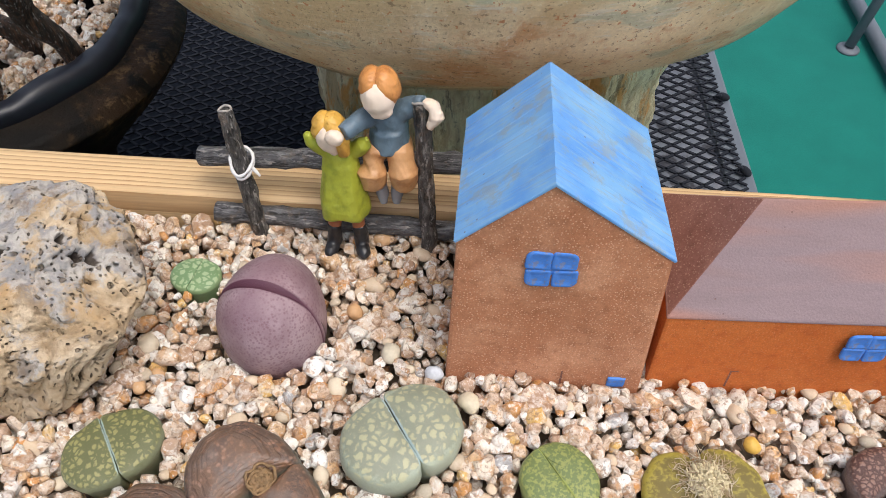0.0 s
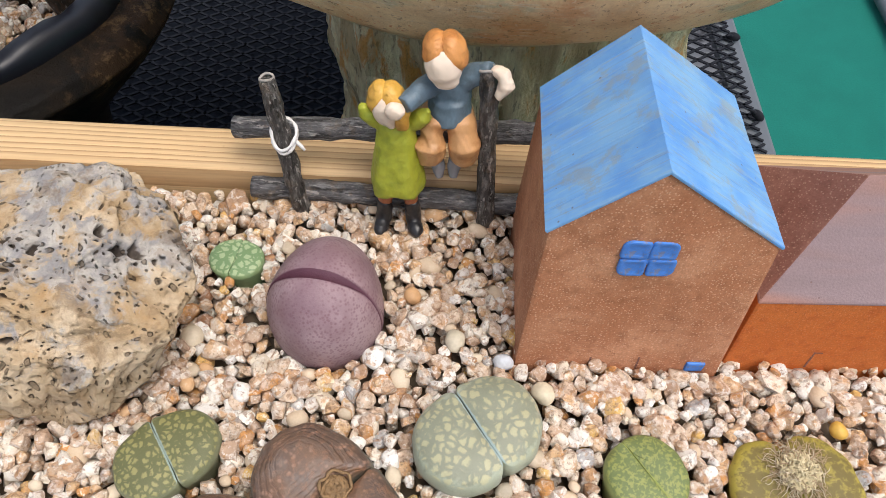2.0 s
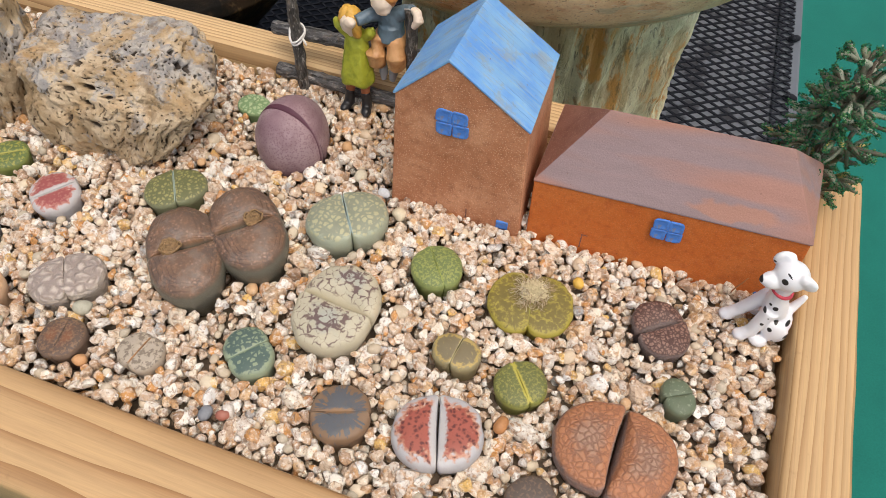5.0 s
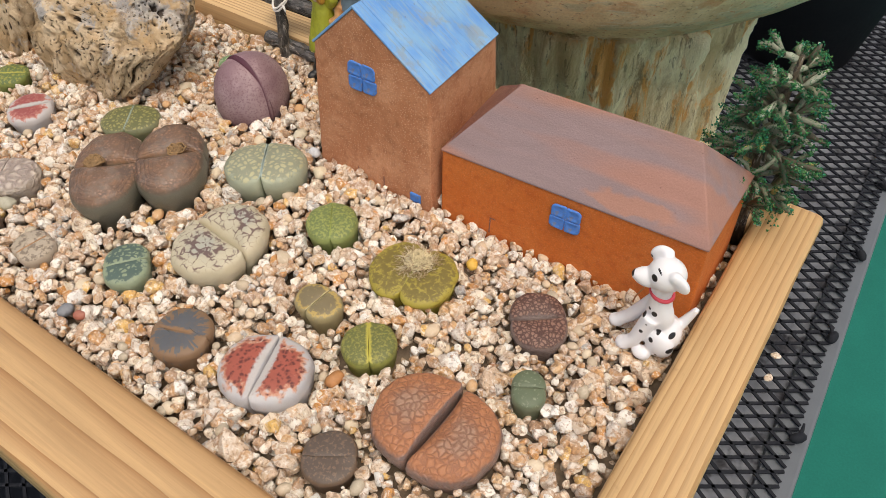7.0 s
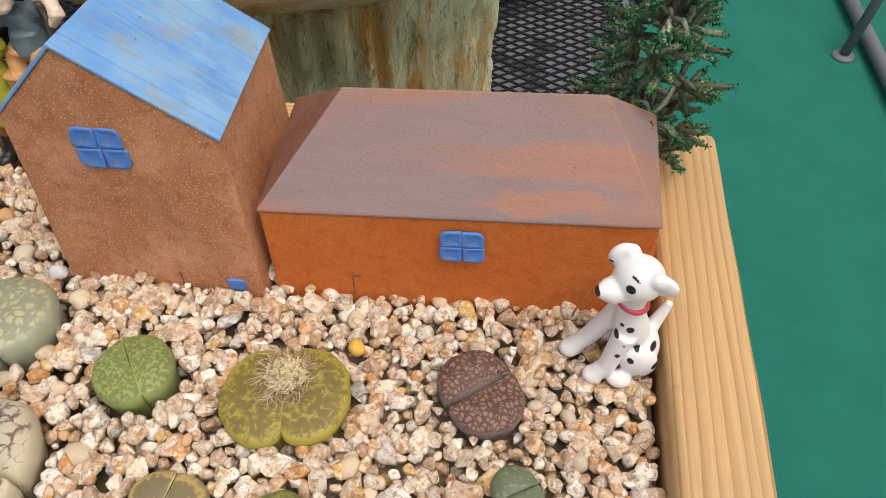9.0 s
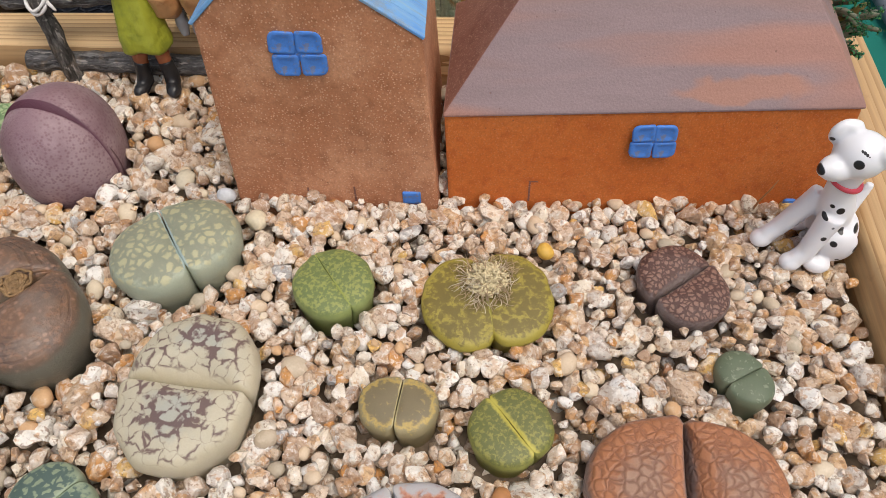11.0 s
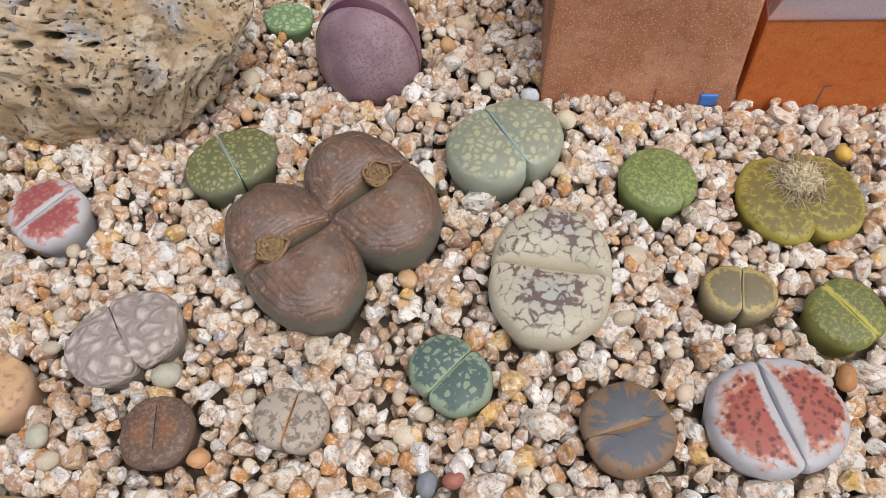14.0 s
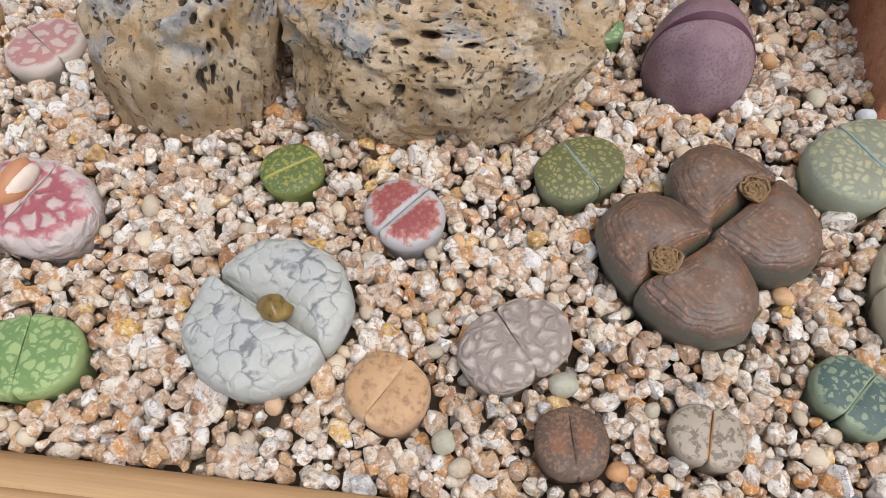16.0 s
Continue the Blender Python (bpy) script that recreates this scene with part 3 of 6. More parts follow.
def solid(corners, faces, bevel=0.0, segments=2):
    bm = bmesh.new()
    vs = [bm.verts.new(c) for c in corners]
    for f in faces:
        bm.faces.new([vs[k] for k in f])
    bmesh.ops.recalc_face_normals(bm, faces=bm.faces[:])
    if bevel:
        bmesh.ops.bevel(bm, geom=bm.edges[:], offset=bevel, segments=segments, affect="EDGES", profile=0.6)
    return bm


def tube(points, radii, sides=8, caps=True, rough=0.0):
    """Vertices and faces of a round tube along points."""
    verts, faces = [], []
    pts = [Vector(p) for p in points]
    up = Vector((0.3, 0.2, 1)).normalized()
    for k, p in enumerate(pts):
        way = (pts[min(k + 1, len(pts) - 1)] - pts[max(k - 1, 0)]).normalized()
        if abs(way.dot(up)) > 0.93:
            up = Vector((1, 0.2, 0.1)).normalized()
        a = way.cross(up).normalized()
        b = way.cross(a).normalized()
        for s in range(sides):
            w = 2 * math.pi * s / sides
            r = radii[k] * (1 + rough * (RNG.random() - 0.5))
            verts.append(p + (a * math.cos(w) + b * math.sin(w)) * r)
    for k in range(len(pts) - 1):
        for s in range(sides):
            i, j = k * sides + s, k * sides + (s + 1) % sides
            faces.append((i, j, j + sides, i + sides))
    if caps:
        for base, tip, flip in ((0, pts[0], True), ((len(pts) - 1) * sides, pts[-1], False)):
            c = len(verts)
            verts.append(tip)
            for s in range(sides):
                i, j = base + s, base + (s + 1) % sides
                faces.append((c, j, i) if flip else (c, i, j))
    return verts, faces


def ball(centre, radius, seg=16, rings=10, turn=None):
    """Vertices and faces of an ellipsoid."""
    r = Vector(radius) if not isinstance(radius, (int, float)) else Vector((radius,) * 3)
    t = turn or Matrix()
    verts, faces = [Vector((0, 0, -r.z))], []
    for k in range(1, rings):
        a = math.pi * k / rings - math.pi / 2
        for s in range(seg):
            w = 2 * math.pi * s / seg
            verts.append(Vector((r.x * math.cos(a) * math.cos(w), r.y * math.cos(a) * math.sin(w), r.z * math.sin(a))))
    verts.append(Vector((0, 0, r.z)))
    for s in range(seg):
        faces.append((0, 1 + (s + 1) % seg, 1 + s))
        top = 1 + (rings - 2) * seg
        faces.append((len(verts) - 1, top + s, top + (s + 1) % seg))
    for k in range(rings - 2):
        for s in range(seg):
            i, j = 1 + k * seg + s, 1 + k * seg + (s + 1) % seg
            faces.append((i, j, j + seg, i + seg))
    c = Vector(centre)
    return [t @ v + c for v in verts], faces


class Pile:
    """Collects pieces into one mesh."""

    def __init__(self):
        self.v, self.f, self.s = [], [], []

    def add(self, piece, slot=0):
        n = len(self.v)
        self.v += piece[0]
        self.f += [tuple(i + n for i in f) for f in piece[1]]
        self.s += [slot] * len(piece[1])
        return self

    def mesh(self, name, materials, smooth=True):
        return mesh_from(name, self.v, self.f, materials, smooth, slots=self.s)


def lathe(profile, seg=96, wobble=0.0, scale=8.0, ridges=0.0, count=30):
    verts, faces = [], []
    for r, z in profile:
        for s in range(seg):
            w = 2 * math.pi * s / seg
            q = r
            if wobble:
                q += wobble * noise.noise(Vector((math.cos(w) * r * scale, math.sin(w) * r * scale, z * scale)))
            if ridges:
                q += ridges * (abs(noise.noise(Vector((math.cos(w) * count / 6, math.sin(w) * count / 6, z * 7)))) - 0.25)
            verts.append((q * math.cos(w), q * math.sin(w), z))
    for k in range(len(profile) - 1):
        for s in range(seg):
            i, j = k * seg + s, k * seg + (s + 1) % seg
            faces.append((i, j, j + seg, i + seg))
    return verts, faces


# ---------------------------------------------------------------- bench, floor and tray
BENCH_Z = -0.28
floor = tagged(new("floor", mesh_of("floor", box(bmesh.new(), (60, 60, 0.02), pose(0, 0, -1.01)), M_FELT)),
               "green felt floor covering round the bench", "floor", kind="structure")

bench = thing("bench", "low bench covered with black diamond plastic net", "bench")
bm = box(bmesh.new(), (1.02, 1.90, 0.006), pose(-0.27, 0.50, BENCH_Z - 0.022))
part("bench_sheet", mesh_of("bench_sheet", bm, M_SHADE), bench, "dark grey sheet under the net")
bm = box(bmesh.new(), (0.026, 1.90, 0.030), pose(0.2585, 0.50, BENCH_Z - 0.017), 0.003)
bm2 = box(bmesh.new(), (0.235, 1.90, 0.004), pose(0.128, 0.50, BENCH_Z - 0.012))
part("bench_board", mesh_of("bench_board", bm2, M_BOARD), bench, "stained pale grey board under the net")
part("edge_bar", mesh_of("edge_bar", bm, M_GREY), bench, "grey painted steel edge bar")
for x, y in ((0.24, -0.40), (0.24, 1.40), (-0.75, -0.40), (-0.75, 1.40)):
    bm = box(bmesh.new(), (0.03, 0.03, 1.0 + BENCH_Z - 0.025), pose(x, y, (BENCH_Z - 0.025 - 1.0) / 2), 0.003)
    part("leg", mesh_of("leg", bm, M_GREY), bench)
net = Pile()
half, cell = 0.0012, 0.0130
for way in (1, -1):
    for k in range(-70, 190):
        # strands run across the bench at 35 degrees
        x0, x1 = -0.76, 0.261
        c = k * cell
        slope = 0.62 * way
        y0, y1 = c + (slope * (x0 + 0.25)), c + (slope * (x1 + 0.25))
        if max(y0, y1) < -0.42 or min(y0, y1) > 1.40:
            continue
        ends = []
        for x, y in ((x0, y0), (x1, y1)):
            inside = min(1.44, max(-0.44, y))
            ends.append((x + (inside - y) / slope, inside))
        (x0, y0), (x1, y1) = ends
        d = Vector((x1 - x0, y1 - y0, 0)).normalized()
        n = Vector((-d.y, d.x, 0)) * half
        a, b = Vector((x0, y0, BENCH_Z)), Vector((x1, y1, BENCH_Z))
        lift = Vector((0, 0, 0.0016))
        vs = [a - n, a + n, a + n + lift, a - n + lift, b - n, b + n, b + n + lift, b - n + lift]
        net.add((vs, [(0, 1, 5, 4), (1, 2, 6, 5), (2, 3, 7, 6), (3, 0, 4, 7), (0, 3, 2, 1), (4, 5, 6, 7)]))
part("net", net.mesh("net", M_NET, False), bench, "black diamond plastic net")["kind"] = "stuff"
clip = Pile().add(ball((0, 0, 0.003), (0.0070, 0.0040, 0.0045), 10, 6)).add(tube([(0, 0, 0.003), (0.004, 0.004, 0.007), (0.007, 0.008, 0.008)], [0.002, 0.0014, 0.0008], 6))
clip_mesh = clip.mesh("net_clip", M_NET)
for k in range(9):
    part("net_clip", clip_mesh, bench, at=pose(0.262, 0.06 + 0.105 * k, BENCH_Z, 0, 0, 40 * k))

TURN = -2.0          # the tray lies slightly turned against the little houses
TRAY = pose(0, 0, 0, 0, 0, TURN)
RIM = 0.0045
IN_L, IN_R, IN_F, IN_B = -0.300, 0.1785, -0.133, 0.0600
tray = thing("planting_tray", "shallow pine tray filled with gravel", "tray", TRAY)


def rail(name, length, width, height, material, at, label=""):
    bm = bmesh.new()
    bmesh.ops.create_cube(bm, size=1.0, matrix=Matrix.Diagonal((length, width, height, 1)))
    bmesh.ops.subdivide_edges(bm, edges=[e for e in bm.edges if abs(e.verts[0].co.x - e.verts[1].co.x) > 0.1], cuts=24)
    for v in bm.verts:
        k = v.co.x / length
        v.co.z += 0.0006 * noise.noise(Vector((k * 9, v.co.y * 40, 3)))
        v.co.y += 0.0005 * noise.noise(Vector((k * 7, v.co.z * 30, 8)))
    sharp = [e for e in bm.edges if e.calc_face_angle(0) > 1.2]
    bmesh.ops.bevel(bm, geom=sharp, offset=0.0032, segments=3, affect="EDGES", profile=0.5)
    return part(name, mesh_of(name, bm, material, True), tray, label, at)


DEPTH = 0.050
ZC = RIM - DEPTH / 2
rail("front_rail", IN_R - IN_L + 0.024 - 0.001, 0.039, DEPTH, M_WIDE, pose((IN_L + IN_R) / 2 - 0.012, IN_F - 0.0195, ZC), "broad-grained pine front rail")
rail("back_rail", IN_R - IN_L + 0.024 - 0.001, 0.0195, DEPTH + 0.004, M_PLANK, pose((IN_L + IN_R) / 2 - 0.012, IN_B + 0.00975, ZC + 0.002), "straight-grained pine back rail")
rail("side_rail", IN_B - IN_F + 0.039 + 0.022, 0.0245, DEPTH, M_RAIL, pose(IN_R + 0.01225, (IN_B + IN_F) / 2 - 0.0085, ZC, 0, 0, 90), "pine side rail with rounded corners")
rail("side_rail", IN_B - IN_F - 0.001, 0.024, DEPTH, M_RAIL, pose(IN_L - 0.012, (IN_B + IN_F) / 2, ZC, 0, 0, 90))
bm = box(bmesh.new(), (IN_R - IN_L - 0.001, IN_B - IN_F - 0.001, 0.008), pose((IN_L + IN_R) / 2, (IN_B + IN_F) / 2, RIM - DEPTH + 0.005))
part("tray_floor", mesh_of("tray_floor", bm, M_RAIL), tray)
stand = Pile().add(lathe([(0.0, BENCH_Z + 0.002), (0.085, BENCH_Z + 0.002), (0.090, BENCH_Z + 0.01), (0.105, RIM - DEPTH - 0.006), (0.105, RIM - DEPTH - 0.001), (0.0, RIM - DEPTH - 0.001)], 48))
thing("tray_support", "black plastic upturned pot under the tray", "pot", pose(-0.05, -0.03, 0), stand.mesh("tray_support", M_NET))

# ---------------------------------------------------------------- stone plants
PLANTS = []          # x, y, half length, half width, angle: kept free of gravel


def leaf_mesh(name, length, width, height, material, side, gap=0.00012, face=0.0, seed=0, plump=1.0, corner=0.13, dome=0.05, crease=0.2):
    """One fat leaf of a pair: a D in plan, with its flat side on the slit. side: +1 or -1."""
    a, b = width / 2 - gap, length / 2
    crease = 1.0 if face > 0.002 else crease
    rho = corner * min(a, b)
    pts = []
    arc = 44
    for k in range(arc):                      # round outer side
        w = -math.pi / 2 + math.pi * k / (arc - 1)
        u, v = max(0.0, math.cos(w)) ** 0.85, math.sin(w)
        pts.append(((a - 2 * rho) * u + rho + rho * math.cos(w), (b - rho) * v + rho * math.sin(w)))
    for k in range(1, 6):                     # upper corner
        w = math.pi / 2 + (math.pi / 2) * k / 6
        pts.append((rho + rho * math.cos(w), b - rho + rho * math.sin(w)))
    flat = 10
    for k in range(flat + 1):
        v = (b - rho) * (1 - 2 * k / flat)
        pts.append((0.006 * length * side * math.sin(1 + seed + 5 * v / length), v))
    for k in range(1, 6):
        w = math.pi + (math.pi / 2) * k / 6
        pts.append((rho + rho * math.cos(w), -b + rho + rho * math.sin(w)))
    n = len(pts)
    cu, cv = a * 0.40, 0.0
    prof = [(0.76, -0.010 / height), (0.90, -0.002 / height), (0.972, 0.18), (1.0, 0.36), (0.995, 0.50), (0.975, 0.64), (0.94, 0.76), (0.89, 0.85),
            (0.82, 0.915), (0.72, 0.96), (0.58, 0.99 + dome * 0.4), (0.42, 1.0 + dome * 0.75), (0.25, 1.0 + dome * 0.95), (0.10, 1.0 + dome)]
    verts, faces, rim, slit = [], [], [], []
    for s, z in prof:
        top = max(0.0, z) ** 3
        for u, v in pts:
            tight = 1 - (1 - s) ** 2.6 if u < cu * 0.5 else s if u > cu else (1 - (1 - s) ** 2.6) + (s - (1 - (1 - s) ** 2.6)) * (u - cu * 0.5) / (cu * 0.5)
            r = cu + (u - cu) * tight
            q = cv + (v - cv) * s
            wob = 1 + 0.045 * min(1.0, max(0.0, u / a)) * noise.noise(Vector((u * 180 + seed * 9, v * 180, seed * 3.1)))
            near = max(0.0, 1 - u / (cu * 0.7))
            zz = (z + (1 - z) * (1 - crease) * near if 0.5 < z < 1 else z) * height
            if z > 0.5:
                zz += 0.03 * height * min(1.0, s / 0.5) * (1 - near) * noise.noise(Vector((r * 250 + seed, q * 250, 5.0)))
            push = face * top * max(0.0, 1 - r / a) * max(0.0, 1.15 - 1.15 * (q / b) ** 2)
            r2 = gap + r * wob + push
            verts.append((side * r2, q * wob, zz))
            rim.append(0.0 if z < 0.70 else 1.0 - s)
            slit.append(abs(r2 - gap - push))
    for k in range(len(prof) - 1):
        for s in range(n):
            i, j = k * n + s, k * n + (s + 1) % n
            f = (i, j, j + n, i + n)
            faces.append(f if side > 0 else f[::-1])
    c = len(verts)
    verts.append((side * (gap + cu + face * (1.0 + dome) ** 3 * (1 - cu / a)), cv, (1.0 + dome) * height))
    rim.append(1.0)
    slit.append(cu)
    last = (len(prof) - 1) * n
    for s in range(n):
        f = (last + s, last + (s + 1) % n, c)
        faces.append(f if side > 0 else f[::-1])
    return mesh_from(name, verts, faces, material, True, {"rim": rim, "slit": slit})


def bed(x, y):
    """How far the gravel lies below its level by the tall house: it falls towards the front and the long house."""
    def ease(t):
        t = min(1.0, max(0.0, t))
        return t * t * (3 - 2 * t)
    return max(-0.006, -0.0055 * ease((x - 0.02) / 0.06) - 0.003 * ease((x + 0.07) / 0.05) * ease((-y - 0.05) / 0.03))


def lithops(label, x, y, length, width, angle, height, material, gap=0.00008, face=(0.0, 0.0), lift=(1.0, 1.0), spread=0.0, seed=1, sink=0.0, corner=0.13, name="lithops", dome=0.09, crease=0.2):
    """A pair of fat leaves; angle: the direction of the slit in degrees."""
    length, width, height = length * 0.965, width * 0.965, height * (0.80 if length < 0.027 else 0.88)
    turn = angle - 90
    ob = thing(name, label, "succulent", pose(x, y, bed(x, y) - sink, 0, 0, turn), group="stone plants in the tray")
    for k, side in enumerate((1, -1)):
        me = leaf_mesh("leaf", length, width, height * lift[k], material, side, gap, face[k], seed + 5 * k, corner=corner, dome=dome, crease=crease)
        part("leaf", me, ob, at=pose(0, -spread * length * 0.004, 0, 0, 0, -side * spread))
    PLANTS.append((x, y, length / 2, width / 2, angle))
    return ob


def dried_flower(parent, x, y, z, radius, material, rays=16):
    """A withered flower: a crinkled cup of curled rays."""
    p = Pile()
    for k in range(rays):
        w = 2 * math.pi * k / rays + 0.3 * RNG.random()
        r = radius * (0.45 + 0.28 * RNG.random())
        d = Vector((math.cos(w), math.sin(w), 0))
        e = Vector((-d.y, d.x, 0)) * radius * 0.35 * (RNG.random() - 0.3)
        p.add(tube([d * 0.15 * radius, d * 0.6 * r + Vector((0, 0, 0.35 * radius)), d * r + e + Vector((0, 0, 0.15 * radius * RNG.random())), d * 0.8 * r + e * 2 + Vector((0, 0, 0.45 * radius))],
                   [radius * 0.16, radius * 0.18, radius * 0.12, radius * 0.04], 5))
    for k in range(4):
        ring = []
        for w in np.linspace(0, 2 * math.pi, 29):
            d = Vector((math.cos(w), math.sin(w), 0))
            wild = noise.noise_vector(d * 2.2 + Vector((k * 7, x * 900, y * 900)))
            ring.append(d * radius * (0.22 + 0.20 * k) * (1 + 0.38 * wild.x) + Vector((0, 0, radius * (0.36 - 0.04 * k + 0.20 * wild.y))))
        p.add(tube(ring, [radius * (0.07 + 0.06 * RNG.random()) for _ in ring], 6, False))
    p.add(ball((0, 0, radius * 0.1), (radius * 0.8, radius * 0.8, radius * 0.3), 14, 8))
    part("dried_flower", p.mesh("dried_flower", material), parent, "withered straw-brown flower", pose(x, y, z))


SKIN = lithops_material
M_DRY = plain("dry_flower", (0.24, 0.145, 0.065), 0.75, scale=700, low=0.25, high=1.6)
M_STRAW = plain("straw_flower", (0.70, 0.60, 0.38), 0.8, scale=1200, low=0.6, high=1.25)
grey_green = SKIN("grey_green_blotched", (0.33, 0.36, 0.27), (0.235, 0.25, 0.18), (0.45, 0.42, 0.25), "islands", 0.0025, 0.16, 0.5, 0.78, 0.18, 0.085, puff=0.30, blur=0.17, slit=(0.30, 0.38, 0.36), thin=0.8)
lithops("grey-green stone plant with sandy blotches", -0.0119, -0.0236, 0.0287, 0.0380, -57, 0.0115, grey_green, seed=1, corner=0.24)
leaf_green = SKIN("leaf_green_dotted", (0.21, 0.31, 0.15), (0.16, 0.26, 0.12), (0.39, 0.47, 0.28), "islands", 0.0023, 0.1, 0.2, 0.75, 0.30, 0.08, puff=0.15)
lithops("small green stone plant with pale dots", -0.0867, 0.0331, 0.0145, 0.0179, 78, 0.0045, leaf_green, seed=2, sink=0.0012)
olive_dots = SKIN("olive_dotted", (0.19, 0.205, 0.12), (0.125, 0.13, 0.055), (0.36, 0.33, 0.13), "islands", 0.0019, 0.08, 0.2, 0.66, 0.20, 0.08, puff=0.25, slit=(0.27, 0.34, 0.30), thin=0.55, blur=0.16)
lithops("olive stone plant with yellow dots", -0.0942, -0.0300, 0.0221, 0.0299, -56, 0.0068, olive_dots, gap=0.0001, crease=0.1, seed=3)
brown_a = lithops("brown wrinkled stone plant with withered flower", -0.0501, -0.0443, 0.0325, 0.0495, 42, 0.0140, M_BROWN, gap=0.0001, face=(0.0016, 0.0042), spread=-2, seed=4, corner=0.16, dome=0.14, crease=0.6)
dried_flower(brown_a, -0.0010, 0.0040, 0.0118, 0.0046, M_DRY)
brown_b = lithops("brown stone plant with concentric wrinkles and withered flower", -0.0693, -0.0628, 0.0325, 0.0515, 39, 0.0132, M_BROWN, gap=0.0001, face=(0.0014, 0.0038), spread=1, seed=5, corner=0.16, dome=0.14, crease=0.6)
dried_flower(brown_b, -0.0010, -0.0050, 0.0112, 0.0052, M_DRY)
cream_vein = SKIN("cream_dark_veined", (0.48, 0.43, 0.31), (0.45, 0.41, 0.305), (0.095, 0.042, 0.045), "vein", 0.0034, 0.16, 0.2, 0.85, 0.44, 0.175, bump=0.16, puff=0.35, centre=(0.365, 0.365, 0.31), soft_vein=1.2)
lithops("cream stone plant with dark red branching veins", 0.0007, -0.0661, 0.0341, 0.0431, -6, 0.0105, cream_vein, gap=0.00012, face=(0.0006, 0.0062), seed=6)
moss = SKIN("moss_green_mottled", (0.225, 0.27, 0.09), (0.145, 0.185, 0.065), (0.31, 0.33, 0.095), "blotch", 0.0011, 0.06, 0.15, 0.75, 0.48, slit=(0.28, 0.32, 0.08), thin=0.35, blur=0.10)
lithops("round moss-green mottled stone plant", 0.0327, -0.0335, 0.0226, 0.0226, -55, 0.0066, moss, gap=0.00002, crease=0.12, seed=7, corner=0.09)
yellow_olive = SKIN("yellow_olive_patched", (0.32, 0.265, 0.045), (0.165, 0.128, 0.035), (0.38, 0.315, 0.06), "blotch", 0.0022, 0.16, 0.7, 0.75, 0.47, slit=(0.33, 0.30, 0.06), thin=0.6, blur=0.20)
yellow = lithops("yellow-olive stone plant with a straw flower tuft", 0.0744, -0.0344, 0.0311, 0.0374, -82, 0.0052, yellow_olive, gap=0.0003, spread=-4, seed=8, corner=0.34, crease=0.45)
red_grain = SKIN("red_brown_grained", (0.175, 0.135, 0.125), (0.085, 0.042, 0.034), (0.28, 0.165, 0.125), "islands", 0.0015, 0.06, 0.2, 0.80, 0.0, 0.05, puff=0.8, blur=0.16, bump=0.35)
lithops("dark red-brown stone plant with pale network", 0.1280, -0.0304, 0.0224, 0.0276, 33, 0.0066, red_grain, gap=0.0002, face=(0.0016, 0.0044), spread=-2, seed=9)
grey_leaf = SKIN("grey_green_plain", (0.14, 0.165, 0.105), (0.115, 0.145, 0.09), (0.28, 0.31, 0.22), "blotch", 0.0013, 0.1, 0.2, 0.6, 0.58)
lithops("small grey-green stone plant", 0.1390, -0.0582, 0.0128, 0.0167, 27, 0.0060, grey_leaf, seed=10, corner=0.24)
khaki = SKIN("khaki_windowed", (0.27, 0.225, 0.12), (0.185, 0.150, 0.085), (0.36, 0.27, 0.11), "blotch", 0.0017, 0.20, 0.7, 0.6, 0.60, slit=(0.42, 0.36, 0.19), thin=0.5, fringe=(0.46, 0.33, 0.10), blur=0.12)
lithops("small khaki stone plant with yellow edge marks", 0.0522, -0.0672, 0.0159, 0.0211, 82, 0.0065, khaki, gap=0.00012, seed=11, corner=0.24)
lime = SKIN("lime_mottled", (0.22, 0.225, 0.055), (0.130, 0.140, 0.045), (0.34, 0.315, 0.075), "blotch", 0.0011, 0.08, 0.35, 0.58, 0.47, slit=(0.42, 0.37, 0.07), thin=1.5, blur=0.16)
lithops("yellow-green mottled stone plant", 0.0799, -0.0721, 0.0201, 0.0220, -53, 0.0064, lime, gap=0.00002, crease=0.12, seed=12)
brain = SKIN("orange_brown_brain", (0.20, 0.145, 0.13), (0.385, 0.165, 0.080), (0.16, 0.066, 0.040), "vein", 0.0024, 0.06, 0.15, 0.62, 0.16, 0.15, bump=0.38, puff=0.95, centre=(0.34, 0.205, 0.14), soft_vein=2.2)
lithops("large orange-brown stone plant with brain-like grooves", 0.1193, -0.0880, 0.0377, 0.0478, -94, 0.0110, brain, gap=0.0003, face=(0.0020, 0.0036), seed=13, sink=0.001)
red_white = SKIN("red_windowed_grey", (0.43, 0.42, 0.43), (0.33, 0.088, 0.060), (0.105, 0.024, 0.022), "patch", 0.0023, 0.275, 0.65, 0.92, slit=(0.44, 0.42, 0.41), thin=2.0, fringe=(0.50, 0.26, 0.17), soft_edge=0.10, teeth=0.25)
lithops("grey-white stone plant with red jagged windows", 0.0557, -0.1016, 0.0302, 0.0357, -74, 0.0095, red_white, gap=0.00012, face=(0.0016, 0.0016), seed=14)
slate = SKIN("slate_rusty_edge", (0.205, 0.125, 0.072), (0.092, 0.097, 0.108), (0.13, 0.10, 0.08), "patch", 0.0026, 0.40, 1.05, 0.35, slit=(0.23, 0.13, 0.065), thin=1.6, teeth=1.6, short=0.0050, soft_edge=0.06)
lithops("dark slate stone plant with rusty jagged edge", 0.0189, -0.1065, 0.0235, 0.0244, 18, 0.0068, slate, gap=0.00002, crease=0.12, seed=15, corner=0.09)
